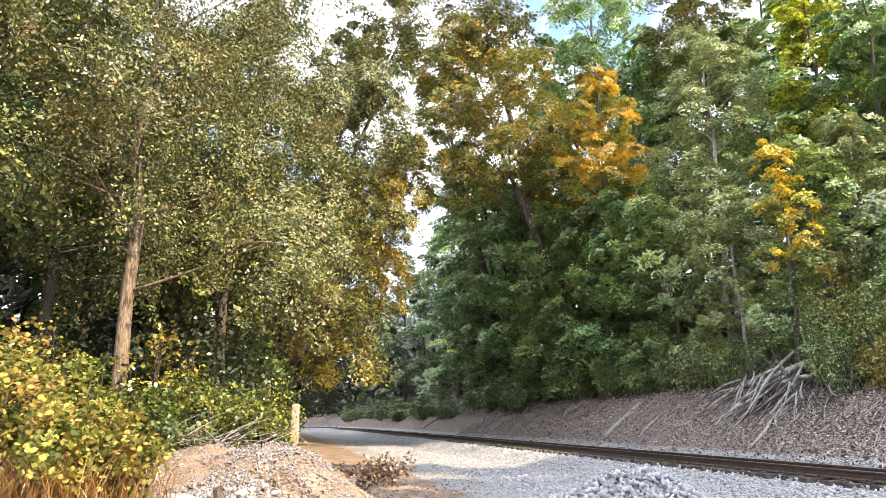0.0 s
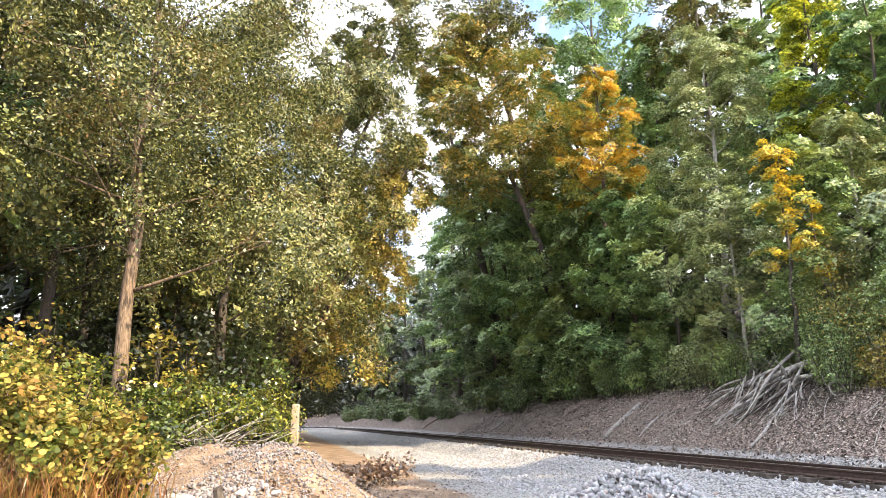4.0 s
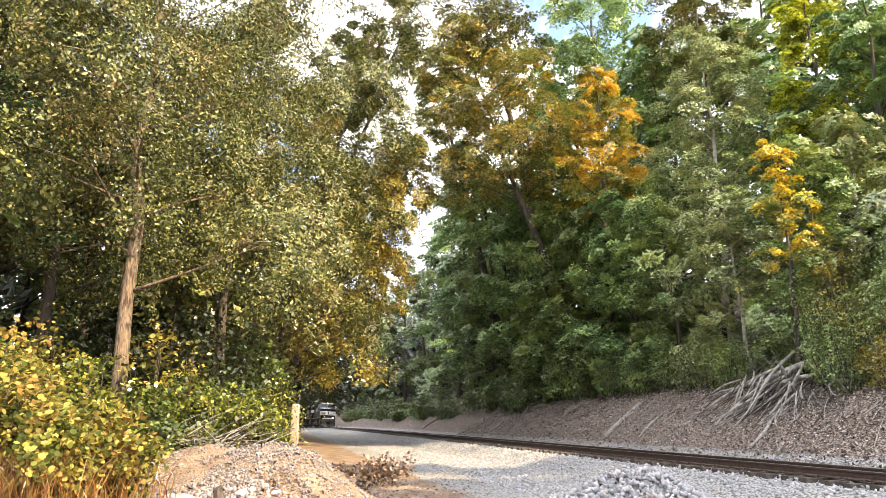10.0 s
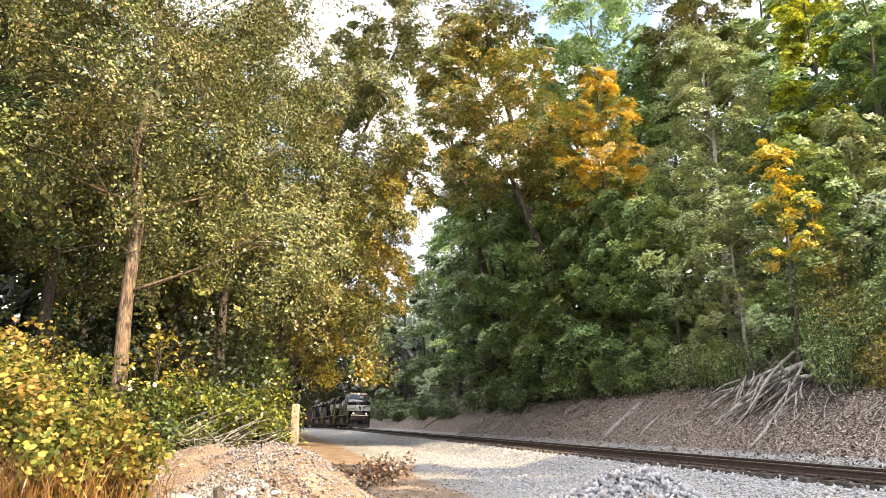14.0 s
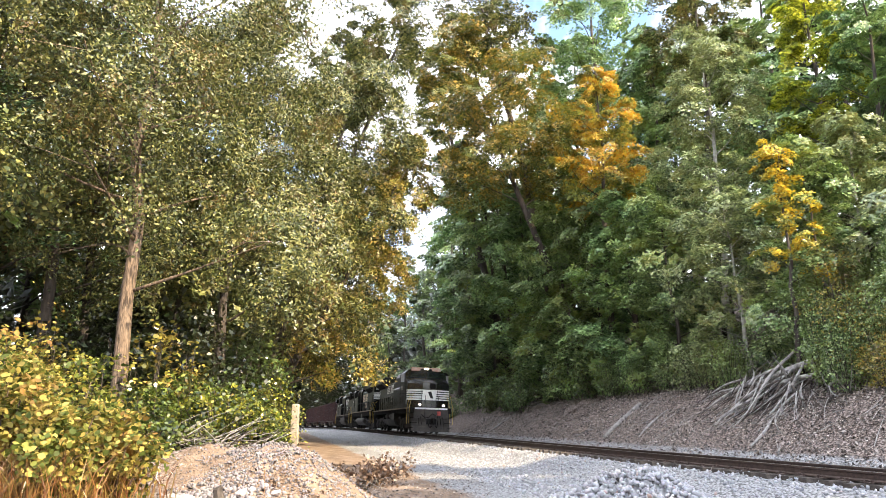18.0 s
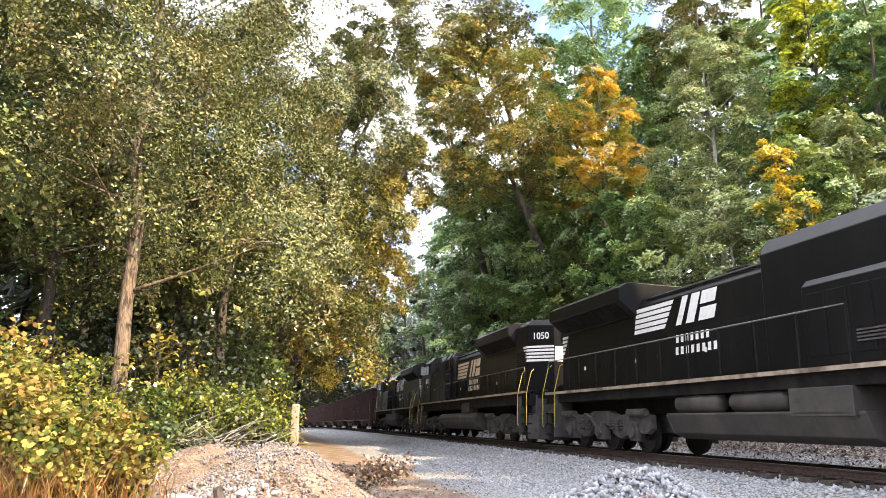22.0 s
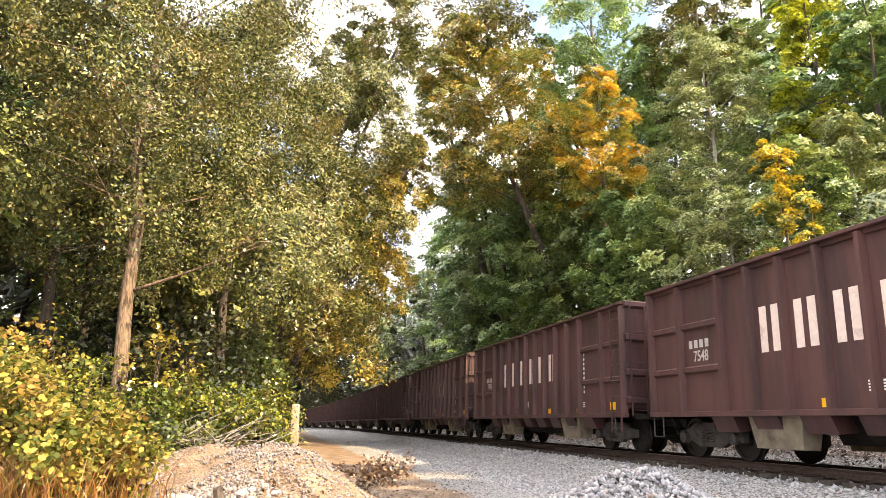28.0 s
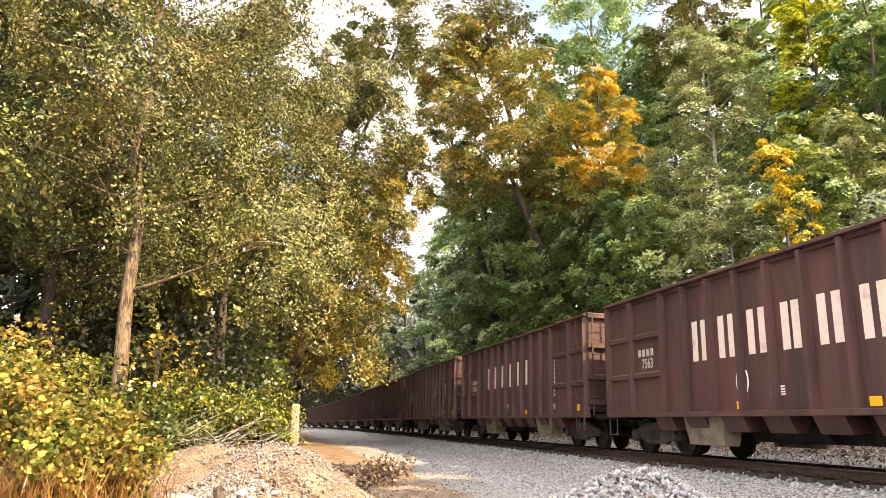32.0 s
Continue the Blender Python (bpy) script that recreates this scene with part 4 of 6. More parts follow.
def build_hopper(variant, number=""):
    """An open-top ballast hopper car."""
    car = thing("hopper_car", pose(0, 0, -3), "oxide-brown ribbed open-top hopper car with pale block lettering", "freight car", "hopper cars of the train")
    E_, W, T, B = 7.12, 1.53, 4.03, 1.00
    for c in (1, -1):
        g = Geo()
        g.box(-E_, E_, *sorted((c * W, c * (W - .02))), B, T - .02)
        part("side_sheet", g, OXIDE, car)
        g = Geo()
        g.box(-E_ - .03, E_ + .03, *sorted((c * (W - .06), c * (W + .16))), T - .07, T)
        g.box(-E_, E_, *sorted((c * W, c * (W + .05))), T - .16, T - .07)
        part("top_chord", g, OXIDE, car, bevel=.008)
        g = Geo()
        g.box(-E_, E_, *sorted((c * (W - .04), c * (W + .15))), B - .09, B + .02)
        part("side_sill", g, OXIDE, car, bevel=.008)
        xs = [-7.05, -5.80] + [-4.29 + i * .953 for i in range(10)] + [5.80, 7.05]
        for x in xs:
            g = Geo()
            w = .045
            y0, y1 = c * W, c * (W + .15)
            g.ring([[(x - w * 1.5, y0, z), (x - w, y1, z), (x + w, y1, z), (x + w * 1.5, y0, z)] for z in (B, T - .10)])
            part("side_post", g, OXIDE, car)
        for x0, x1 in ((-7.0, -4.36), (4.36, 7.0)):
            for z in (1.95, 2.95):
                g = Geo()
                g.prism_x([(c * W, z - .09), (c * (W + .07), z - .05), (c * (W + .07), z + .05), (c * W, z + .09)], x0, x1)
                part("end_panel_rib", g, OXIDE, car)
        for i in range(8):
            x = -4.55 + i * 1.3
            g = Geo()
            g.prism_x([(c * W, B - .05), (c * .95, B - .05), (c * .95, .64), (c * 1.35, .60)], x - .36, x + .36)
            part("hopper_gusset", g, OXIDE, car)
        # lettering as plain blocks, one to a panel
        for i in range(6):
            x = (-2.86 + i * .953) * (-c)
            h0, h1 = 2.14, 3.05
            w = .27 if i not in (3,) else .24
            g = Geo()
            y = c * (W + .003)
            bars = ((-w, -w + .20, h0, h1), (w - .20, w, h0, h1))
            for k, (a, b_, z0, z1) in enumerate(bars):
                a, b_ = sorted((a * -c, b_ * -c))
                yy = y + c * .001 * k
                g.box(x + a, x + b_, *sorted((yy, yy + c * .004)), z0, z1)
            part("painted_block", g, PINKWHITE, car, "pinkish-white painted block, worn")
        for x, z, w, h, mt in ((-6.3 * -c * -1, 1.12, .16, .16, ORANGE), (4.4 * c, 1.06, .10, .12, ORANGE), (1.6 * c, 1.06, .12, .12, ORANGE), (-1.7 * c, 1.06, .12, .12, ORANGE), (-4.0 * c, 1.06, .10, .10, ORANGE)):
            g = Geo()
            g.box(x - w, x + w, *sorted((c * (W + .002), c * (W + .007))), z, z + h * 1.3)
            part("reflector_patch", g, mt, car, "yellow reflective patch")
        g = Geo()
        for j in range(4):
            xx = (5.55 - j * .2) * c
            g.box(*sorted((xx, xx - c * .13)), *sorted((c * (W + .002), c * (W + .005))), 2.44, 2.62)
        part("reporting_bars", g, DULLWHITE, car)["kind"] = "stuff"
        if number:
            lettering("car_number", number, .34, flank(5.12 * c, W + .003, 2.14, c), DULLWHITE, car, .8)
        else:
            g = Geo()
            for j in range(4):
                xx = (5.55 - j * .2) * c
                g.box(*sorted((xx, xx - c * .12)), *sorted((c * (W + .002), c * (W + .005))), 2.14, 2.36)
            part("number_bars", g, DULLWHITE, car)["kind"] = "stuff"
        g = Geo()
        for j in range(10):
            g.box(*sorted((-4.42 * c, -4.50 * c)), *sorted((c * (W + .002), c * (W + .006))), 2.9 - j * .14, 2.98 - j * .14)
        part("writing_bars", g, WHITE, car)["kind"] = "stuff"
        g = Geo()
        for j in range(4):
            g.box(*sorted((.3 * c, .7 * c)), *sorted((c * (W + .002), c * (W + .006))), 1.30 + j * .05, 1.33 + j * .05)
        for j in range(3):
            g.box(*sorted((-4.2 * c, -4.5 * c)), *sorted((c * (W + .002), c * (W + .006))), 1.22 + j * .06, 1.25 + j * .06)
        part("stencil_bars", g, WHITE, car)["kind"] = "stuff"
        if variant == 1:
            g = Geo()
            cx = 1.5 * c
            g.tube([(cx + .18 * math.cos(a), c * (W + .004), 1.62 + .30 * math.sin(a)) for a in np.linspace(0, 2 * math.pi, 20)], .016, 4)
            g.tube([(cx - .1, c * (W + .004), 1.5), (cx, c * (W + .004), 1.75), (cx + .1, c * (W + .004), 1.5)], .014, 4)
            part("chalk_scrawl", g, WHITE, car, "scrawled white loop")
        if variant == 1:
            g = Geo()
            x0 = -5.6 * c
            for j in range(5):
                xx = x0 - c * j * .2
                g.tube([(xx, c * (W + .004), 1.30), (xx - c * .05, c * (W + .004), 1.62), (xx - c * .13, c * (W + .004), 1.35), (xx - c * .17, c * (W + .004), 1.6)], .013, 4)
            part("chalk_scrawl", g, WHITE, car, "scrawled white zigzag")
        # discharge chute
        for x in (-3.1, 3.1):
            g = Geo()
            g.ring([[(x - .75, c * 1.42, .95), (x + .75, c * 1.42, .95), (x + .75, c * .9, .95), (x - .75, c * .9, .95)],
                    [(x - .62, c * 1.34, .30), (x + .62, c * 1.34, .30), (x + .62, c * .95, .30), (x - .62, c * .95, .30)]])
            part("discharge_chute", g, CHUTE, car, "dusty tan steel chute", bevel=.01)
        # stirrup steps under the corners
        for x in (-6.8, 6.8):
            g = Geo()
            g.tube([(x - .2, c * (W + .1), B - .05), (x - .2, c * (W + .1), .45), (x + .2, c * (W + .1), .45), (x + .2, c * (W + .1), B - .05)], .018, 5)
            part("stirrup_step", g, TRUCK, car)
        # ladder at the brake end
        g = Geo()
        for x in (6.55, 7.08):
            g.box(x - .02, x + .02, *sorted((c * (W + .15), c * (W + .18))), .55, T - .15)
        for i in range(8):
            g.tube([(6.55, c * (W + .18), .62 + i * .42), (7.08, c * (W + .18), .62 + i * .42)], .013, 5)
        part("side_ladder", g, OXIDE, car)
        g = Geo()
        for i in range(7):
            g.tube([(E_ + .14, c * 1.0, 1.1 + i * .42), (E_ + .14, c * 1.45, 1.1 + i * .42)], .013, 5)
        g.box(E_ + .12, E_ + .15, *sorted((c * .98, c * 1.02)), .95, T - .1)
        g.box(E_ + .12, E_ + .15, *sorted((c * 1.43, c * 1.47)), .95, T - .1)
        part("end_ladder", g, OXIDE, car)
    for d in (1, -1):
        g = Geo()
        g.box(*sorted((d * (E_ - .02), d * E_)), -W, W, 1.15, T - .03)
        part("end_sheet", g, OXIDE, car)
        for z in (1.35, 2.1, 3.05, T - .06):
            g = Geo()
            g.prism_y([(d * E_, z - .11), (d * (E_ + .12), z - .06), (d * (E_ + .12), z + .06), (d * E_, z + .11)], -W - .05, W + .05)
            part("end_rib", g, OXIDE, car)
        for y in (-.75, 0, .75):
            g = Geo()
            g.box(*sorted((d * E_, d * (E_ + .07))), y - .05, y + .05, 1.15, T - .1)
            part("end_post", g, OXIDE, car)
        g = Geo()
        g.box(*sorted((d * (E_ - 1.9), d * (E_ + .2))), -.35, .35, .72, 1.05)
        g.box(*sorted((d * (E_ + .02), d * (E_ + .2))), -1.4, 1.4, .88, 1.02)
        part("draft_sill", g, GRIME, car)
        coupler(car, d * 7.35, d)
    g = Geo()
    g.ring([[(x, -W + .02, z), (x, W - .02, z)] for x, z in ((-E_ + .03, 3.2), (-4.5, 1.1), (4.5, 1.1), (E_ - .03, 3.2))], closed=False, caps=False)
    part("slope_sheet", g, OXIDE, car)
    g = Geo()
    g.box(-5.2, 5.2, -.28, .28, .66, .98)
    g.prism_x([(-1.1, .98), (1.1, .98), (.8, .42), (-.8, .42)], -2.1, 2.1)
    g.cyl((-1.2, -.9, .62), (.2, -.9, .62), .2, 12)
    part("centre_sill", g, GRIME, car)
    g = Geo()
    g.cyl((E_ + .25, -.5, 2.6), (E_ + .30, -.5, 2.6), .27, 16)
    g.box(E_ + .12, E_ + .25, -.62, -.38, 2.4, 2.8)
    part("brake_wheel", g, GRIME, car)
    for xc in (-5.55, 5.55):
        t = new("truck")
        t.parent = car
        t.matrix_basis = pose(xc, 0, 0)
        t["label"] = "two-axle cast truck"
        for c in (1, -1):
            g = Geo()
            y0, y1 = sorted((c * .98, c * 1.12))
            g.prism_y([(-1.15, .38), (-.70, .38), (-.42, .26), (.42, .26), (.70, .38), (1.15, .38), (1.15, .60), (.8, .66), (.45, .80), (-.45, .80), (-.8, .66), (-1.15, .60)], y0, y1)
            part("side_frame", g, TRUCK, t, bevel=.02)
            for sx in (-.16, 0, .16):
                g = Geo()
                g.tube([(sx + .06 * math.cos(a), c * 1.17 + .05 * math.sin(a), .36 + .30 * a / (10 * math.pi)) for a in np.linspace(0, 8 * math.pi, 24)], .016, 4)
                part("coil_spring", g, TRUCK, t)
            for ax in (-.9, .9):
                g = Geo()
                g.cyl((ax, c * 1.08, .457), (ax, c * 1.22, .457), .13, 14)
                part("bearing_cap", g, TRUCK, t)
        g = Geo()
        g.box(-.25, .25, -1.15, 1.15, .55, .78)
        part("bolster", g, TRUCK, t)
        for ax in (-.9, .9):
            WHEELSETS.append((car, wheelset(t, ax, .457), .457))
    return car


LEAD_S, SPEED, SLOWING = 22.29, 11.375, -0.0374
CAR_LENGTH = 15.58
TRAIN = []
TRAIN.append((build_loco("4595", "lead", "black diesel locomotive with white nose stripes and lit headlights", True), 22.3 / 2, 6.75, False))
TRAIN.append((build_loco("1050", "rounded", "black diesel locomotive with faded gold lettering, running hood first"), 22.1 + 22.66 / 2, 6.75, True))
TRAIN.append((build_loco("9895", "plain", "black diesel locomotive with white lettering, coupled to hopper cars"), 22.3 + 22.66 + 22.3 / 2, 6.75, True))
PROTOS = [build_hopper(0, "7548"), build_hopper(1, "7563"), build_hopper(2, "7307"), build_hopper(3), build_hopper(4, "7326")]
order = [0, 4, 2, 1, 3, 3, 3, 3, 3, 3, 3, 3, 3, 3]
used = set()
for i, v in enumerate(order):
    car = PROTOS[v]
    if v in used:
        twin = copy_thing(car, pose(0, 0, -3))
        for tr in twin.children:
            if tr.name.startswith("truck"):
                for w in tr.children:
                    if w.name.startswith("wheelset"):
                        WHEELSETS.append((twin, w, .457))
        car = twin
    used.add(v)
    TRAIN.append((car, 22.3 + 22.66 + 22.21 + CAR_LENGTH * (i + .5), 5.55, False))


def front_at(t):
    return LEAD_S + SPEED * (t - 23) + SLOWING * (t - 23) ** 2 / 2


def vehicle_pose(s, half, backwards):
    a, b = on_line(s + half), on_line(s - half)
    m, d = (a + b) / 2, a - b
    rz = math.degrees(math.atan2(d[1], d[0]))
    pitch = -math.degrees(math.asin(d[2] / np.linalg.norm(d)))
    roll = math.degrees(-CANT)
    turn = pose(0, 0, 0, 0, 0, 180) if backwards else Matrix()
    return Matrix.Translation(m) @ pose(0, 0, 0, 0, 0, rz) @ pose(0, 0, 0, 0, pitch, 0) @ pose(0, 0, 0, roll, 0, 0) @ turn


SWAYING = []


def motions():
    """All that moves: the vehicles along the line, their wheels, and boughs in the wind."""
    where = {}
    for ob, back, half, backwards in TRAIN:
        where[ob.name] = (back, backwards)
        walk(ob, [(k * .5, vehicle_pose(front_at(k * .5) - back, half, backwards)) for k in range(65)])
    for ob, axle, radius in WHEELSETS:
        back, backwards = where[ob.name]
        base = axle.matrix_basis.copy()
        spin = -1 if backwards else 1
        rows = []
        k0 = [k for k in range(961) if -45 < front_at(k / 30) - back < 22]
        if not k0:
            continue
        ks = sorted({0, *k0, 960})
        for k in ks:
            s = front_at(min(max(k, k0[0]), k0[-1]) / 30)
            rows.append((k / 30, base @ pose(0, 0, 0, 0, math.degrees(spin * (s - front_at(k0[0] / 30)) / radius), 0)))
        walk(axle, rows)
    for ob, amount, period, phase in SWAYING:
        base = ob.matrix_basis.copy()
        rows = []
        k = 0.0
        while k < 32.01:
            gust = 0.65 + 0.35 * math.sin(k * 0.31 + phase * .6)
            a = amount * gust * math.sin(2 * math.pi * k / period + phase)
            b = amount * .6 * gust * math.sin(2 * math.pi * k / (period * 1.37) + phase * 2.1)
            rows.append((round(k, 3), base @ pose(0, 0, 0, a, b, a * .5)))
            k += 0.8
        walk(ob, rows)


# ---- woods ----
def bent(p0, p1, sag, rnd, n=5):
    a, b = Vector(p0), Vector(p1)
    out = []
    w = Vector((rnd.uniform(-1, 1), rnd.uniform(-1, 1), rnd.uniform(-.4, .6))) * sag * (b - a).length
    for i in range(n):
        u = i / (n - 1)
        out.append(a.lerp(b, u) + w * math.sin(math.pi * u))
    return out


def build_tree(x, y, height, spread, base, leafmat, bark, leaves, leaf, label, seed, trunk_r=None, boughs=12, lean=(0, 0), sway=0.0, clump=.15, skew=(0, 0), group="trees of the cutting", limbs=True, lift=1.0, ruffle=.30, slim=.66, thick=.10, tuft=80):
    """A tree: tapered trunk, forking limbs, and boughs of leaf sprays with gaps between them."""
    rnd = random.Random(seed)
    z0 = gz(x, y)
    tree = thing("tree", pose(x, y, z0 - .15), label, "tree", group)
    if math.hypot(x, y) > 30:
        leaves, leaf = int(leaves * .8), leaf * 1.07
    r0 = trunk_r or height * .0125
    H = height
    top = Vector((lean[0] * H, lean[1] * H, H * .92))
    pts, rad = [], []
    for i in range(10):
        u = i / 9
        wob = H * .008
        pts.append(top * u + Vector((rnd.uniform(-wob, wob), rnd.uniform(-wob, wob), 0)) * (1 if 0 < i < 9 else 0))
        rad.append(r0 * (1.0 - .86 * u) * (1.35 if i == 0 else 1))
    g = Geo()
    g.tube(pts, rad, 9)
    part("trunk", g, bark, tree, smooth=True)
    near = math.hypot(x, y) < 27
    more = 1.1 if near else 1.5
    leaves, tuft = int(leaves * more), tuft * more
    per_bough = max(20, leaves // boughs)
    for k in range(boughs):
        u = (k + rnd.uniform(.1, .9)) / boughs
        zc = base + (H - base) * u
        env = max(.22, min(1, 1.25 * (1 - u) ** .55 * (.55 + u) ** .5))
        ang = k * 2.39996 + rnd.uniform(-.5, .5)
        reach = spread * env * rnd.uniform(.45, .72)
        br = max(.8, spread * rnd.uniform(.36, .52) * (.55 + .45 * env))
        c = Vector((math.cos(ang) * reach + lean[0] * zc + skew[0] * env, math.sin(ang) * reach + lean[1] * zc + skew[1] * env, zc))
        at_u = max(.12, (zc - .28 * reach) / H)
        i0 = min(8, int(at_u * 9))
        root = Vector(pts[i0]).lerp(Vector(pts[i0 + 1]), min(1, at_u * 9 - i0))
        # the limb and its twigs
        ns = max(6, int(per_bough / tuft))
        d = RNG.normal(size=(ns, 3))
        d = unit(d) * RNG.uniform(.35, 1.0, (ns, 1)) ** .5
        d[:, 2] *= .62
        cs = d * br
        if limbs:
            g = Geo()
            lp = bent(root, c, .08, rnd, 6)
            lr = max(.02, rad[i0] * .32)
            g.tube(lp, [lr * (1 - .75 * i / 5) for i in range(6)], 5)
            for j in range(0, ns, 8 if leaf < .2 else 11):
                tip = c + Vector(cs[j])
                g.tube(bent(lp[3 + j % 3], tip, .10, rnd, 4), [min(.016, lr * .28), min(.012, lr * .2), .007, .003], 3)
            part("limb", g, bark, tree, smooth=True)
        q = spray(cs, (br * clump + leaf * .7) * (tuft / 66) ** .4, max(3, per_bough // ns), leaf, ruffle, lift, slim, thick, leaf_quads if near else leaf_points)
        ob = part("bough", quads_mesh("bough", q, leafmat, 4 if near else 3), leafmat, tree)
        ob.matrix_basis = Matrix.Translation(c)
        ob["kind"] = "stuff"
        if sway:
            SWAYING.append((ob, sway * rnd.uniform(.6, 1.3), rnd.uniform(2.2, 3.6), rnd.uniform(0, 6.3)))
    return tree


def build_shrub(x, y, height, spread, leafmat, leaves, leaf, label, seed, stems=14, sway=0.0, droop=.25, name="shrub", stemmat=None):
    rnd = random.Random(seed)
    z0 = gz(x, y)
    bush = thing(name, pose(x, y, z0 - .05), label, "shrub", "shrubs of the verge")
    stemmat = stemmat or DARKBARK
    round_ = math.hypot(x, y) < 18
    groups = max(3, stems // 4)
    for gi in range(groups):
        cs = []
        g = Geo()
        for k in range(4):
            a = 2 * math.pi * (gi + rnd.random()) / groups
            r = spread * rnd.uniform(.15, 1.0)
            h = height * rnd.uniform(.45, 1.0) * (1 - .35 * (r / spread) ** 2)
            tip = Vector((math.cos(a) * r, math.sin(a) * r, h))
            rootp = Vector((math.cos(a) * r * .25, math.sin(a) * r * .25, 0))
            arch = [rootp, rootp.lerp(tip, .35) + Vector((0, 0, h * .18)), rootp.lerp(tip, .7) + Vector((0, 0, h * droop)), tip]
            g.tube(arch, [.014, .011, .008, .003], 4)
            for u in np.linspace(.18, 1.0, 9):
                i0 = min(2, int(u * 3))
                p = arch[i0].lerp(arch[i0 + 1], u * 3 - i0)
                cs.append((p.x + rnd.uniform(-.2, .2) * spread * .5, p.y + rnd.uniform(-.2, .2) * spread * .5, max(.1, p.z + rnd.uniform(-.15, .12) * height)))
        part("cane_clump", g, stemmat, bush)["kind"] = "stuff"
        cs = np.array(cs)
        q = spray(cs, .13 * (spread + height) / 2 + leaf, max(2, leaves // (groups * len(cs))), leaf, .6, .7, .8 if round_ else .66, .10, leaf_ovals if round_ else leaf_quads)
        q[..., 2] = np.maximum(q[..., 2], .03)
        ob = part("foliage", quads_mesh("foliage", q, leafmat, 6 if round_ else 4), leafmat, bush)
        ob["kind"] = "stuff"
        if sway:
            SWAYING.append((ob, sway * rnd.uniform(.6, 1.3), rnd.uniform(1.6, 2.8), rnd.uniform(0, 6.3)))
    return bush


def at_line(s, lat):
    p = on_line(s, lat)
    return float(p[0]), float(p[1])


# the tall oak with the sunlit trunk, and its neighbours along the dirt road
build_tree(-7.95, 17.2, 20, 5.4, 5.6, OAK, BARK, 100000, .11, "tall oak with a sunlit straight trunk and olive leaves", 1, .205, 26, sway=1.8, lift=.35, ruffle=.5, slim=.5, thick=.32, tuft=120)
for i, (s, foot, lat, h, sp, base, mat, n, lf) in enumerate((
        (-12, 18, 18.0, 19, 5.0, 5.5, OAK, 22000, .20), (-17, 13, 12.6, 20, 5.4, 6.0, OAK, 42000, .17), (-24, 12, 8.8, 21, 5.6, 6.2, OAK, 42000, .185),
        (-31, 12, 6.2, 20, 5.5, 4.4, OAKYELLOW, 30000, .20), (-29, 15, 15.0, 22, 5.5, 4.0, OAK, 18000, .24), (-38, 12, 5.6, 23, 5.6, 6.6, OAK, 26000, .23), (-46, 12, 5.6, 22, 5.2, 5.5, OAKYELLOW, 17000, .25),
        (-56, 12, 6.4, 21, 5.2, 5.5, OAK, 12000, .30), (-70, 12, 8.2, 21, 5.2, 6.5, OAK, 9000, .36), (-88, 12, 10.6, 20, 5.2, 5.0, OAK, 7000, .42), (-108, 12.5, 11.5, 20, 5.2, 3, MIDGREEN, 6000, .45), (-130, 13, 12, 20, 5.2, 2, MIDGREEN, 6000, .5))):
    x, y = at_line(s, foot)
    x1, y1 = at_line(s, lat)
    zc = (h + base) / 2
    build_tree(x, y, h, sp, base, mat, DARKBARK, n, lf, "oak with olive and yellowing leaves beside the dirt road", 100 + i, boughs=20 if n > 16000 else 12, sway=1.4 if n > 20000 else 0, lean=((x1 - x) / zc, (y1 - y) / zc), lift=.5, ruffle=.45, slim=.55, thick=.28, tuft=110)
# very tall oaks whose tops reach out over the line
x, y = at_line(-27, 12.2)
build_tree(x, y, 28, 4.2, 19.5, OAK, DARKBARK, 19000, .19, "very tall oak reaching out over the line", 190, .3, 16, lean=(.295, .06), sway=1.0, slim=.55, thick=.25, tuft=110)
x, y = at_line(-30, 12.6)
build_tree(x, y, 26, 4.8, 11.5, OAK, DARKBARK, 28000, .2, "very tall oak reaching out over the line", 191, .3, 18, lean=(.24, .02), sway=1.0, slim=.55, thick=.25, tuft=110)
# trunks farther into the wood; part of their darkness stands for shade
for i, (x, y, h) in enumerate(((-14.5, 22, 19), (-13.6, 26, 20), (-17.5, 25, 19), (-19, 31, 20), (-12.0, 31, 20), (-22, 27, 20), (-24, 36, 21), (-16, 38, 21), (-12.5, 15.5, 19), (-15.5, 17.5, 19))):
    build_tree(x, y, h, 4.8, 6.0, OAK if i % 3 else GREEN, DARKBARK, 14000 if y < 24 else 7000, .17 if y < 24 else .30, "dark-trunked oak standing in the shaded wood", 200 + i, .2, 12)

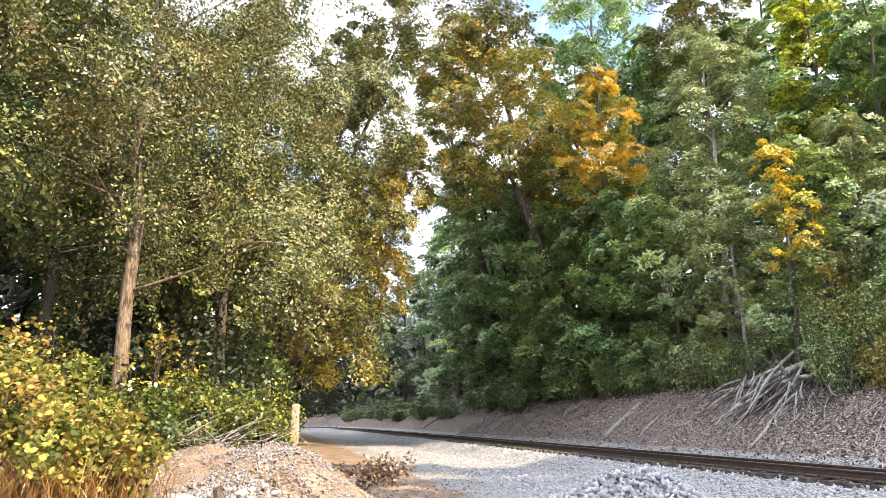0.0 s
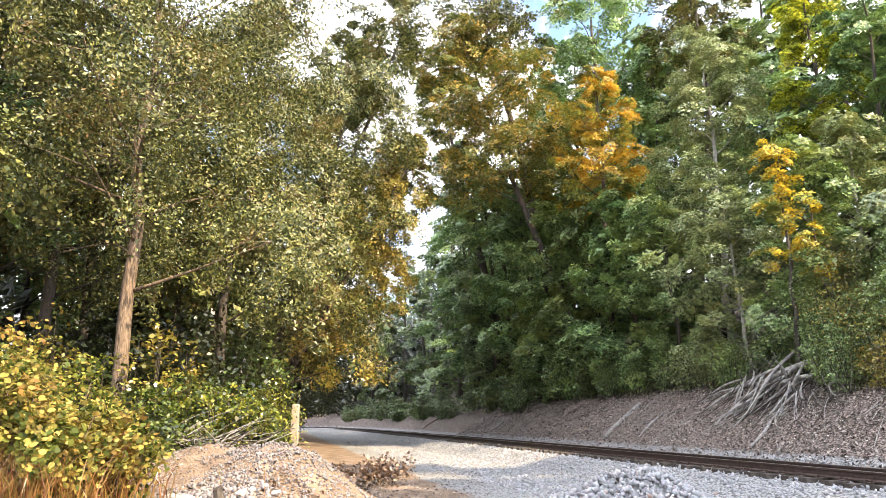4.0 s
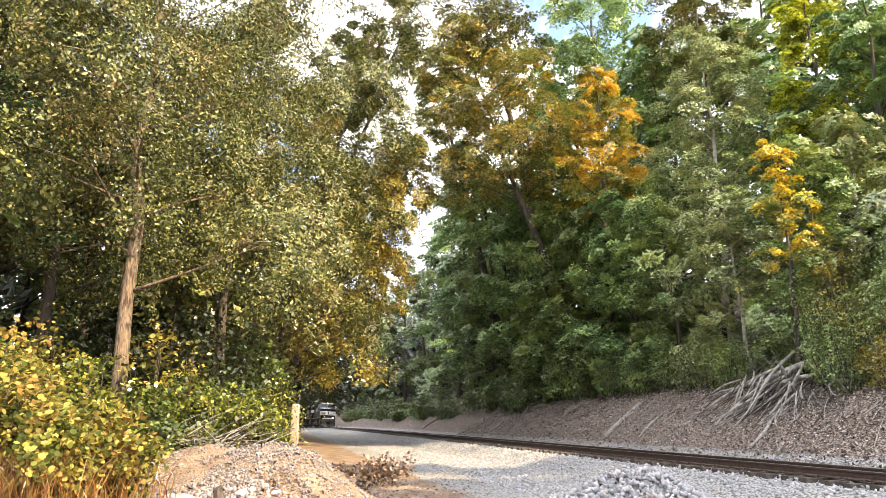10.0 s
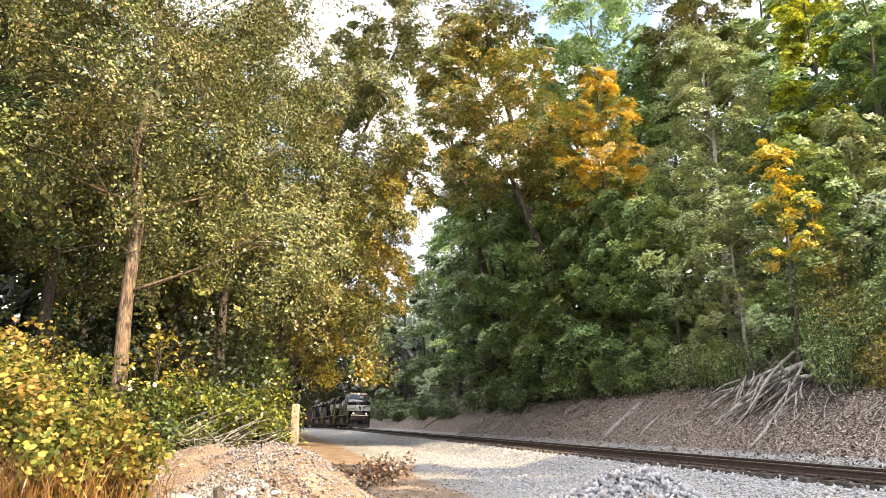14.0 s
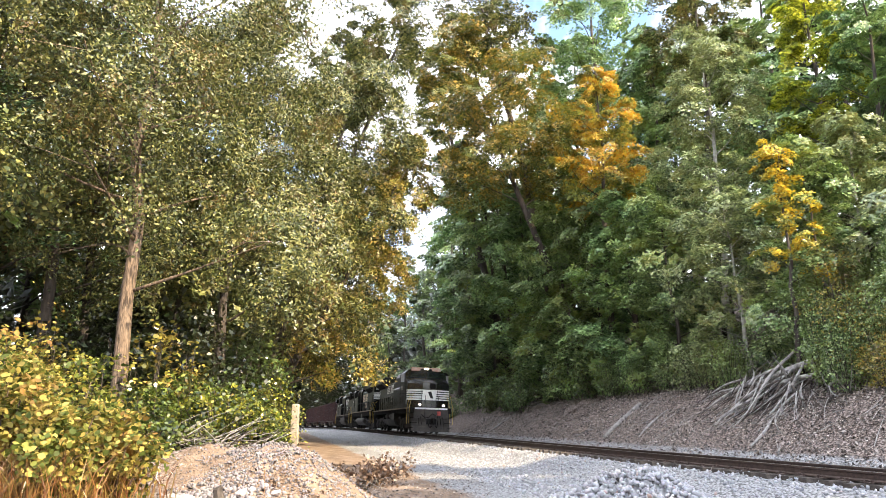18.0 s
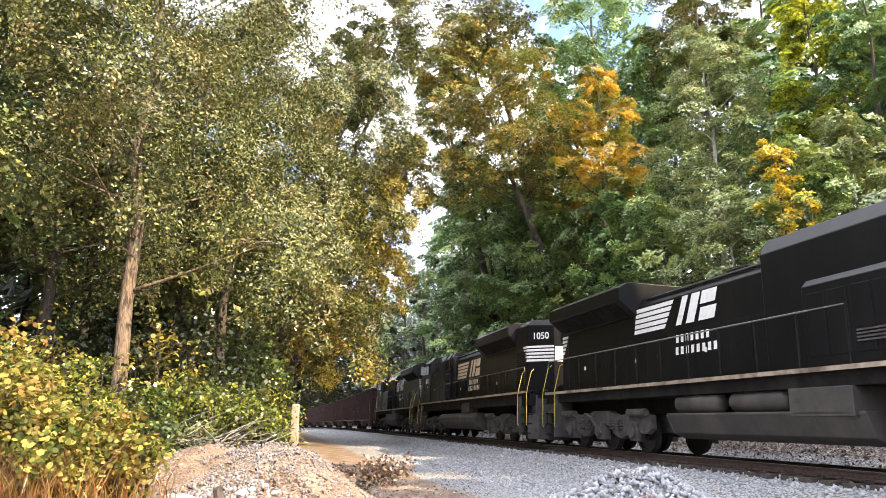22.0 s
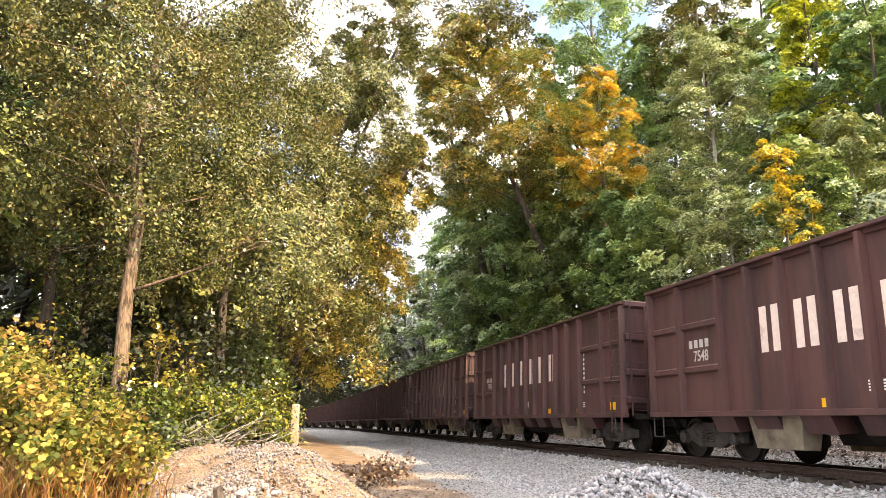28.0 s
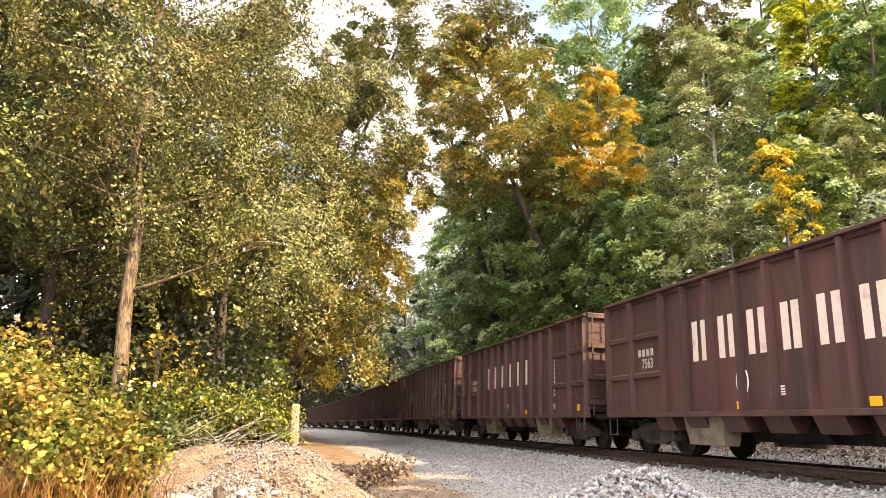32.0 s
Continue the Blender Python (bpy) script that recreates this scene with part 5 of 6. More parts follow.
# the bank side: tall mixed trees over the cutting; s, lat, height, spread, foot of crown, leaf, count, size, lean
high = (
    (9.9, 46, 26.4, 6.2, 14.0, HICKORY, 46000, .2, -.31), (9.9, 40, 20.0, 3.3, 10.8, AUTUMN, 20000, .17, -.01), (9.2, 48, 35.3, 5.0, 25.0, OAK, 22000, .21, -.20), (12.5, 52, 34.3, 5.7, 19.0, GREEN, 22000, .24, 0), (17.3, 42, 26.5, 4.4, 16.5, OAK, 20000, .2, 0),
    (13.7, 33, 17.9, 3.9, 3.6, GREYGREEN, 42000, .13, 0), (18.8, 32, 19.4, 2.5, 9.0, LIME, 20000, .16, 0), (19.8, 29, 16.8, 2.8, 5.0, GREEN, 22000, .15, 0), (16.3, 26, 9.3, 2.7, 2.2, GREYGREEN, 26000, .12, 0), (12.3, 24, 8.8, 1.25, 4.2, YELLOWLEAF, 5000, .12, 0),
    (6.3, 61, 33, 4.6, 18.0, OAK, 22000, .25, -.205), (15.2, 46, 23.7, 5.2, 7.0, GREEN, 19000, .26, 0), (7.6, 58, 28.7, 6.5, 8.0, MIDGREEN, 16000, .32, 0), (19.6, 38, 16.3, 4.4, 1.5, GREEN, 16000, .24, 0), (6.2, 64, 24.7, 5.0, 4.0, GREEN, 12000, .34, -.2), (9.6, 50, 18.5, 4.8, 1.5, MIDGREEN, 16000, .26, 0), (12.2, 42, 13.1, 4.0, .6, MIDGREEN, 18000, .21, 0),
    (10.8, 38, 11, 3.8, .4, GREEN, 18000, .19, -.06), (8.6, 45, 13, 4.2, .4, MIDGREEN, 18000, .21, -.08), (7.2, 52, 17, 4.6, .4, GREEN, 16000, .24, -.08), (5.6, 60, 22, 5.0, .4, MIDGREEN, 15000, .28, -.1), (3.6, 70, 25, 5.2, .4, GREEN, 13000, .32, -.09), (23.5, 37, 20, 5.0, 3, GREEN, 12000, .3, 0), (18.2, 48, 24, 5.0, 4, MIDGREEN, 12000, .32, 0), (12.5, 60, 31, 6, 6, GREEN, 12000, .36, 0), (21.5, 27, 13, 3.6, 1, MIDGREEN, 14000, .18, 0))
right = (
    # Entries from s 0 on are unseen trees, sized to shade the ballast.
    (-4.5, -10, 6, 3.2, .5, GREYGREEN, 14000, .16, 0), (0, -11, 7.5, 4.0, .5, GREYGREEN, 9000, .22, 0), (5, -11.5, 11, 4.4, .5, GREEN, 8000, .40, 0), (11, -11, 21, 5.8, .5, GREEN, 11000, .45, 0), (18, -11, 21, 5.8, .5, GREEN, 11000, .45, 0), (25, -11, 21, 5.8, .5, GREEN, 11000, .45, 0), (32, -11, 18, 5.2, .5, GREEN, 7000, .45, 0), (40, -11, 18, 5.0, .5, GREEN, 6000, .36, 0),
    (-12.5, -8.4, 8.5, 3.2, .3, GREYGREEN, 17000, .14, -.05), (-8, -8.6, 8.5, 3.0, .3, MIDGREEN, 15000, .15, -.05), (-17.5, -8.6, 9.5, 3.4, .3, MIDGREEN, 17000, .16, -.08), (-21.5, -8.8, 11, 3.6, .3, GREEN, 17000, .18, -.1),
    # DEEP entries hold the shade of the far wall in their leaf colour.
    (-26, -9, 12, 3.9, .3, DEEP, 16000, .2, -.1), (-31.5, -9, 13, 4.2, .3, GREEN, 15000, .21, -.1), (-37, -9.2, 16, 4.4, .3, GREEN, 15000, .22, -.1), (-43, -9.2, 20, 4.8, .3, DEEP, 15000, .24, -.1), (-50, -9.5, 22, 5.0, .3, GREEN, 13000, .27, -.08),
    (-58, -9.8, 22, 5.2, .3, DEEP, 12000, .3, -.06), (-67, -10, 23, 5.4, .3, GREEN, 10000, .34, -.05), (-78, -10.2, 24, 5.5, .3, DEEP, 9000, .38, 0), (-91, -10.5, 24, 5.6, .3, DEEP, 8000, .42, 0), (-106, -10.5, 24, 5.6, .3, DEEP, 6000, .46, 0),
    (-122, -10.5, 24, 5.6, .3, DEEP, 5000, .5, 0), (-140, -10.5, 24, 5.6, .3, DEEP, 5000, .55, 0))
WORDS = {DEEP: "tree in the shaded cutting, green leaves darkened for that shade", GREEN: "deep green broadleaf tree on the bank", GREYGREEN: "fine-leaved grey-green tree with pale trunk on the bank", MIDGREEN: "green broadleaf tree leaning over the bank", OAK: "olive and bronze oak high on the slope", LIME: "tall lime-yellow tree on the slope",
         AUTUMN: "maple turned orange and yellow above the bank", HICKORY: "bronze and green hickory leaning over the cutting", YELLOWLEAF: "slender tree turned golden yellow on the bank"}
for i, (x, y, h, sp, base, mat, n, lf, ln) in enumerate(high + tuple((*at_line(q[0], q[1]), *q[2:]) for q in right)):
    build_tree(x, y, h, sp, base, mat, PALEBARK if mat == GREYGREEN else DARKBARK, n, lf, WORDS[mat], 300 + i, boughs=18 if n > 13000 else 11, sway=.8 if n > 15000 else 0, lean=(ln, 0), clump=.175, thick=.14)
# Those with positive s stand unseen and hold sun off the track.
for i, (s, lat, h, mat) in enumerate(((-3, -17, 7, GREEN), (-24, -20, 21, MIDGREEN), (-36, -19, 28, DEEP), (-45, -18, 27, DEEP), (-60, -19, 26, DEEP), (4, -18, 11, GREEN), (12, -17, 12, GREEN), (-78, -19, 26, MIDGREEN), (-16, -23, 16, GREEN), (-6, -24, 12, MIDGREEN), (-30, -26, 29, GREEN), (21, -17, 20, GREEN), (30, -17, 19, GREEN), (-10, -20, 14, GREEN))):
    x, y = at_line(s, lat)
    build_tree(x, y, h, 5.4, 4.0, mat, DARKBARK, 6500, .42, "tall green tree on the wooded slope", 400 + i, boughs=13)


# far woods that close the view
def far_woods():
    pts = []
    rnd = np.random.default_rng(5)
    for s in np.arange(-170, 30, 5.5):
        for lat in (-28, -35, 25, 31, 38):
            if lat > 0 and s > 5:
                continue
            pts.append((s + rnd.uniform(-2, 2), lat + rnd.uniform(-2, 2)))
    for s in np.arange(-175, -45, 5.0):
        for lat in (-15, -21):
            pts.append((s + rnd.uniform(-2, 2), lat + rnd.uniform(-1, 1)))
    for s in np.arange(-330, -150, 7.0):
        for lat in (-11, -17, 11, 17, 23):
            pts.append((s, lat + rnd.uniform(-1, 1)))
    for s in np.arange(-110, -26, 4.0):
        for lat in (15.5, 20):
            pts.append((s + rnd.uniform(-2, 2), lat + rnd.uniform(-1, 1)))
    pts = np.array(pts)
    P = on_line(pts[:, 0], pts[:, 1])
    z = ground_z(P[:, 0], P[:, 1])
    cs, far = [], []
    for (px, py, _), pz, (s_, l_) in zip(P, z, pts):
        h = rnd.uniform(17, 23)
        n = 64
        c = rnd.normal(size=(n, 3)) * (2.2, 2.2, 0)
        c[:, 2] = rnd.uniform(.3, h, n)
        (far if s_ < -70 else cs).append(c + (px, py, pz))
    # Near-black leaf colour puts the shade of the gaps into the far woods.
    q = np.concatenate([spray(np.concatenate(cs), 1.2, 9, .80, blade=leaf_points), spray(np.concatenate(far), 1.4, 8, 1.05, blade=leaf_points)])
    tagged(new("far_woods", quads_mesh("far_woods", q, SHADELEAF, 3)), "dense woods behind the line, leaves coloured dark for shade", "woods", kind="stuff")


far_woods()


# undergrowth among the trunks; its darkened leaf colours stand in for shade
for i, (s, lat) in enumerate(((-19, 11.6), (-23, 11.4), (-27, 11.2), (-32, 11.0), (-37, 10.8), (-43, 10.6), (-50, 10.6), (-58, 10.8), (-68, 11))):
    x, y = at_line(s, lat)
    build_shrub(x, y, 5.2 + (i % 2), 1.7 + i * .1, SHADELEAF if i % 3 else DEEP, 2600, .2 + i * .015, "tall saplings under the oaks with leaves coloured dark for shade", 740 + i, 18)
for i, (x, y) in enumerate(((-11, 19.5), (-13.5, 19), (-10, 23), (-12.5, 23.5), (-16, 21.5), (-15, 28), (-11.5, 29), (-19, 27), (-18, 34), (-13, 35), (-22, 33), (-9, 32), (-20, 23), (-17.5, 18.5), (-8.6, 21.5), (-8.8, 25), (-9.8, 28.5), (-7.6, 24), (-10.6, 26), (-9.6, 34.5), (-10.5, 38))):
    build_shrub(x, y, 3.6 + (i % 3) * .7, 2.4, SHADELEAF, 1800, .21, "undergrowth between the oaks, its leaves coloured dark for shade", 700 + i, 16)


# ---- verge and bank: small growth, stones, dead wood ----
def rock_shape(rnd, size, squash=.7):
    """A rough angular stone of 20 facets."""
    t = (1 + 5 ** .5) / 2
    base = [(-1, t, 0), (1, t, 0), (-1, -t, 0), (1, -t, 0), (0, -1, t), (0, 1, t), (0, -1, -t), (0, 1, -t), (t, 0, -1), (t, 0, 1), (-t, 0, -1), (-t, 0, 1)]
    f = [(0, 11, 5), (0, 5, 1), (0, 1, 7), (0, 7, 10), (0, 10, 11), (1, 5, 9), (5, 11, 4), (11, 10, 2), (10, 7, 6), (7, 1, 8), (3, 9, 4), (3, 4, 2), (3, 2, 6), (3, 6, 8), (3, 8, 9), (4, 9, 5), (2, 4, 11), (6, 2, 10), (8, 6, 7), (9, 8, 1)]
    v = np.array(base) / 1.9
    v = v * rnd.uniform(.5, 1.3, (12, 1)) * np.array([rnd.uniform(.8, 1.45), rnd.uniform(.6, 1.1), squash]) * size / 2
    return v, np.array(f)


def stones_mesh(name, places, sizes, mat, seed):
    """Many loose stones in one mesh."""
    rnd = np.random.default_rng(seed)
    protos = [rock_shape(rnd, 1.0, rnd.uniform(.55, .9)) for _ in range(24)]
    V, F, off = [], [], 0
    for p, sz in zip(places, sizes):
        v, f = protos[rnd.integers(24)]
        a = rnd.normal(size=4)
        a /= np.linalg.norm(a)
        R = quat_matrix(a)
        V.append((v * sz) @ R.T + p)
        F.append(f + off)
        off += 12
    V, F = np.concatenate(V), np.concatenate(F)
    me = bpy.data.meshes.new(name)
    me.vertices.add(len(V))
    me.vertices.foreach_set("co", V.astype(np.float32).ravel())
    me.loops.add(F.size)
    me.loops.foreach_set("vertex_index", F.astype(np.int32).ravel())
    me.polygons.add(len(F))
    me.polygons.foreach_set("loop_start", np.arange(0, F.size, 3, dtype=np.int32))
    me.update(calc_edges=True)
    me.materials.append(mat)
    return me


def quat_matrix(q):
    w, x, y, z = q
    return np.array([[1 - 2 * (y * y + z * z), 2 * (x * y - z * w), 2 * (x * z + y * w)], [2 * (x * y + z * w), 1 - 2 * (x * x + z * z), 2 * (y * z - x * w)], [2 * (x * z - y * w), 2 * (y * z + x * w), 1 - 2 * (x * x + y * y)]])


def stone_material(tint=(1, 1, 1)):
    m = bpy.data.materials.new("crushed_granite")
    m.use_nodes = True
    n, l = m.node_tree.nodes, m.node_tree.links
    geo = n.new("ShaderNodeNewGeometry")
    r = n.new("ShaderNodeValToRGB")
    cols = ((0.0, (0.26, 0.26, 0.27)), (.35, (0.46, 0.46, 0.47)), (.75, (0.60, 0.60, 0.605)), (.96, (0.68, 0.65, 0.64)), (1.0, (0.45, 0.30, 0.25)))
    while len(r.color_ramp.elements) < len(cols):
        r.color_ramp.elements.new(.5)
    for e, (p, c) in zip(r.color_ramp.elements, cols):
        e.position, e.color = p, (c[0] * tint[0], c[1] * tint[1], c[2] * tint[2], 1)
    l.new(geo.outputs["Random Per Island"], r.inputs["Fac"])
    t = n.new("ShaderNodeTexNoise")
    t.inputs["Scale"].default_value = 60
    mx = n.new("ShaderNodeMix")
    mx.data_type, mx.blend_type = "RGBA", "MULTIPLY"
    mx.inputs["Factor"].default_value = .35
    l.new(r.outputs["Color"], mx.inputs["A"])
    l.new(t.outputs["Color"], mx.inputs["B"])
    b = n["Principled BSDF"]
    b.inputs["Roughness"].default_value = .92
    l.new(mx.outputs["Result"], b.inputs["Base Color"])
    return m


CRUSHED = stone_material((0.76, 0.77, 0.80))
MOUNDSTONE = stone_material((0.44, 0.405, 0.41))


def ballast():
    rnd = np.random.default_rng(21)
    n = 7000
    s = rnd.uniform(0, 1, n) ** 1.5 * -52 + 12
    lat = rnd.uniform(1.15, 5.6, n)
    p = on_line(s, lat)
    p[:, 2] = ground_z(p[:, 0], p[:, 1]) + .012
    tagged(new("ballast", stones_mesh("ballast", p, rnd.uniform(.05, .10, n), CRUSHED, 3)), "loose grey crushed-stone ballast beside the rails", "ballast", kind="stuff")
    n = 2600
    s = rnd.uniform(0, 1, n) ** 1.3 * -45 + 14
    lat = rnd.uniform(-2.9, 1.25, n)
    p = on_line(s, lat)
    p[:, 2] = ground_z(p[:, 0], p[:, 1]) + .02 + .02 * (np.abs(np.abs(lat) - .75) > .12)
    tagged(new("ballast", stones_mesh("ballast", p, rnd.uniform(.05, .09, n), CRUSHED, 4)), "grey crushed stone between the ties", "ballast", kind="stuff")
    # the heap of fresh stone
    n = 4200
    cx, cy = 2.62, 9.9
    a, r = rnd.uniform(0, 2 * math.pi, n), np.sqrt(rnd.uniform(0, 1, n))
    x, y = cx + np.cos(a) * r * 1.7, cy + np.sin(a) * r * 1.15
    top = .88 * (1 - r ** 1.4) + .06 * wave(x, y, .8, 5.0)
    p = np.stack([x, y, ground_z(x, y) + top * rnd.uniform(.86, 1.0, n) + .01], 1)
    ob = new("stone_heap", stones_mesh("stone_heap", p, rnd.uniform(.045, .105, n), CRUSHED, 6))
    tagged(ob, "heap of fresh pale crushed stone beside the track", "stone heap", kind="stuff")
    g = Geo()
    g.ring([[(cx + math.cos(t) * 1.6 * k, cy + math.sin(t) * 1.1 * k, gz(cx, cy) + z - .08) for t in np.linspace(0, 2 * math.pi, 24, endpoint=False)] for k, z in ((1, .0), (.75, .30), (.5, .55), (.25, .72), (.05, .80))])
    part("heap_core", g, STONE, ob)
    # grit and small stones on the mound
    n = 4600
    x, y = rnd.normal(-2.6, .9, n), rnd.normal(11.5, 1.1, n)
    p = np.stack([x, y, ground_z(x, y) + .005], 1)
    tagged(new("mound_stones", stones_mesh("mound_stones", p, rnd.uniform(.016, .065, n), MOUNDSTONE, 8)), "scattered small stones on the sandy mound", "stones", kind="stuff")

    # pale angular rubble at the foot of the mound
    n = 900
    x, y = rnd.normal(-3.35, .5, n), rnd.normal(10.2, .35, n)
    p = np.stack([x, y, ground_z(x, y) + .01], 1)
    tagged(new("rubble", stones_mesh("rubble", p, rnd.uniform(.03, .10, n), MOUNDSTONE, 6)), "pale broken rubble at the foot of the mound", "rubble", kind="stuff")


ballast()


def boulders():
    rnd = np.random.default_rng(33)
    for i in range(44):
        x, y = (rnd.uniform(-4.3, -2.1), rnd.uniform(9.4, 10.6))
        sz = rnd.uniform(.08, .26)
        if i < 5:
            x, y, sz = ((-3.6, 10.2, .45), (-3.15, 10.0, .5), (-2.65, 9.9, .42), (-3.9, 10.5, .36), (-3.3, 9.7, .4))[i]
        v, f = rock_shape(rnd, sz, .55)
        me = bpy.data.meshes.new("boulder")
        me.from_pydata(v.tolist(), [], f.tolist())
        me.materials.append(BOULDER)
        ob = new("boulder", me)
        sub = ob.modifiers.new("wear", "BEVEL")
        sub.width, sub.segments = sz * .03, 1
        ob.matrix_basis = pose(x, y, gz(x, y) + sz * .03, 0, 0, rnd.uniform(0, 360))
        tagged(ob, "pale pinkish boulder at the foot of the mound", "boulder", "boulders by the mound")


boulders()


def verge_plants():
    rnd = random.Random(8)
    # goldenrod-like tangle in front, in full sun
    for i, (x, y, h, sp, n) in enumerate(((-5.6, 8.8, 2.0, 1.0, 3200), (-4.7, 8.6, 1.6, .9, 3000), (-6.4, 10.2, 2.4, 1.1, 3200), (-5.4, 10.0, 2.0, 1.0, 3000), (-4.4, 9.6, 1.35, .8, 2200), (-7.4, 11.5, 2.3, 1.2, 2600))):
        build_shrub(x, y, h, sp, VERGE, int(n * 1.5), .085, "yellowing leafy shrub in full sun at the roadside", 500 + i, 20, sway=2.2, stemmat=BARK)
    # BRAMBLE and DEEP bushes carry their shade in the darker leaf colour.
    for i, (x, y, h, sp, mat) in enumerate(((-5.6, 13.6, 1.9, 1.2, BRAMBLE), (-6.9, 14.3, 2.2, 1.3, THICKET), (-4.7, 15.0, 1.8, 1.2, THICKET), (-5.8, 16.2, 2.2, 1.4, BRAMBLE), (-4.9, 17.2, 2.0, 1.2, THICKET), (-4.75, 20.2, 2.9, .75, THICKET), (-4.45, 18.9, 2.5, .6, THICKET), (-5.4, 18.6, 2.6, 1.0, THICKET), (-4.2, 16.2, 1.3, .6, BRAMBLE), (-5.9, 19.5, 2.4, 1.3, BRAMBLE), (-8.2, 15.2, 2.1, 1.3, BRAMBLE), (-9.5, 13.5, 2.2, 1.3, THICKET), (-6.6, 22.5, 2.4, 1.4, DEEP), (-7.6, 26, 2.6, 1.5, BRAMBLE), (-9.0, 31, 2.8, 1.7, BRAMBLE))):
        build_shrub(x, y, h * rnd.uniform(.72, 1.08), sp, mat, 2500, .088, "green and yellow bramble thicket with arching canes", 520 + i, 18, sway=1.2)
    # leafy sprigs of saplings beside the sunlit trunk
    for i, (x, y, h, sp, mat) in enumerate(((-6.75, 16.4, 3.5, .75, OAKYELLOW), (-6.2, 17.0, 3.0, .6, OAKYELLOW), (-9.3, 16.6, 3.6, .7, HICKORY), (-9.9, 17.4, 3.3, .7, HICKORY))):
        build_shrub(x, y, h, sp, mat, 900, .12, "slender sapling with yellow-green and bronze leaves", 560 + i, 8, sway=1.5)
    # orange grass at the foot
    V = []
    n = 5200
    x, y = RNG.normal(-5.25, .6, n), RNG.uniform(7.6, 10.2, n)
    z = ground_z(x, y)
    h = RNG.uniform(.25, .85, n)
    lean = RNG.normal(size=(n, 2)) * .28
    a = RNG.uniform(0, math.pi, n)
    w = np.stack([np.cos(a), np.sin(a), np.zeros(n)], 1) * RNG.uniform(.004, .009, (n, 1))
    p = np.stack([x, y, z], 1)
    mid = p + np.stack([lean[:, 0] * h * .4, lean[:, 1] * h * .4, h * .6], 1)
    tip = p + np.stack([lean[:, 0] * h * 1.4, lean[:, 1] * h * 1.4, h], 1)
    q = np.stack([p - w, p + w, mid + w * .8, mid - w * .8], 1)
    q2 = np.stack([mid - w * .8, mid + w * .8, tip + w * .1, tip - w * .1], 1)
    tagged(new("dry_grass", quads_mesh("dry_grass", np.concatenate([q, q2]), STRAW)), "dry orange-brown grass at the verge", "grass", kind="stuff")
    # brown leaves gathered at the foot of the mound
    n = 700
    x, y = RNG.normal(-2.1, .45, n), RNG.normal(10.5, .35, n)
    p = np.stack([x, y, ground_z(x, y) + .015], 1)
    nrm = RNG.normal(size=(n, 3)) * .6
    nrm[:, 2] += 1
    tagged(new("leaf_litter", quads_mesh("leaf_litter", leaf_quads(p, nrm, RNG.uniform(.03, .08, n), .6), DRYLEAF)), "withered brown leaves at the foot of the mound", "leaf litter", kind="stuff")
    # dead brown brush lying on the dirt road
    x, y = -1.32, 12.3
    brush = thing("dead_brush", pose(x, y, gz(x, y)), "dead leafy branch with withered brown leaves on the dirt", "dead branch")
    g = Geo()
    cs = []
    for k in range(16):
        a, r = rnd.uniform(0, 6.28), rnd.uniform(.3, .8)
        tip = (math.cos(a) * r, math.sin(a) * r * .5, rnd.uniform(.12, .50))
        g.tube(bent((rnd.uniform(-.3, .3), rnd.uniform(-.1, .1), .02), tip, .12, rnd, 4), [.012, .009, .006, .003], 4)
        cs += [tuple(Vector(tip) * u + Vector((0, 0, .06))) for u in (.5, .75, 1.0)]
    part("twigs", g, DEADWOOD, brush)
    q = spray(np.array(cs), .16, 34, .07, .8, .3)
    q[..., 2] = np.maximum(q[..., 2], .02)
    part("withered_leaves", quads_mesh("withered_leaves", q, DRYLEAF), DRYLEAF, brush)
    # twig pile on and behind the mound
    x, y = -3.9, 13.9
    pile = thing("brush_pile", pose(x, y, gz(x, y)), "pile of bleached thin sticks at the edge of the thicket", "brush pile")
    for k in range(110):
        g = Geo()
        a = rnd.uniform(-2.2, 2.2)
        p0 = Vector((rnd.uniform(-1.6, .3), rnd.uniform(-.6, .6), rnd.uniform(.02, .35)))
        d = Vector((math.cos(a), rnd.uniform(-.6, .6), rnd.uniform(-.15, .55))) * rnd.uniform(.4, 1.1)
        g.tube(bent(p0, p0 + d, .16, rnd, 5), [.008, .008, .006, .005, .003], 4)
        part("stick", g, DARKBARK if k % 3 == 0 else DEADWOOD, pile)
    # post
    x, y = -3.98, 19.2
    post = thing("post", pose(x, y, gz(x, y) - .2), "bleached square timber post in the thicket", "post")
    g = Geo()
    g.ring([[(-.10 * k, -.10 * k, z), (.10 * k, -.10 * k, z), (.10 * k, .10 * k, z + t), (-.10 * k, .10 * k, z)] for z, k, t in ((0, 1.05, 0), (1.0, 1.0, 0), (1.92, .92, .0), (1.96, .8, .02))])
    part("shaft", g, POSTWOOD, post, bevel=.012)
    # charred stub among the boulders
    x, y = -3.0, 9.95
    stub = thing("tree_stub", pose(x, y, gz(x, y)), "small dark weathered stub among the boulders", "stub")
    g = Geo()
    g.tube([(0, 0, 0), (-.04, 0, .13), (-.07, .01, .24), (-.02, 0, .29)], [.10, .08, .065, .02], 8)
    part("wood", g, DARKBARK, stub)


verge_plants()


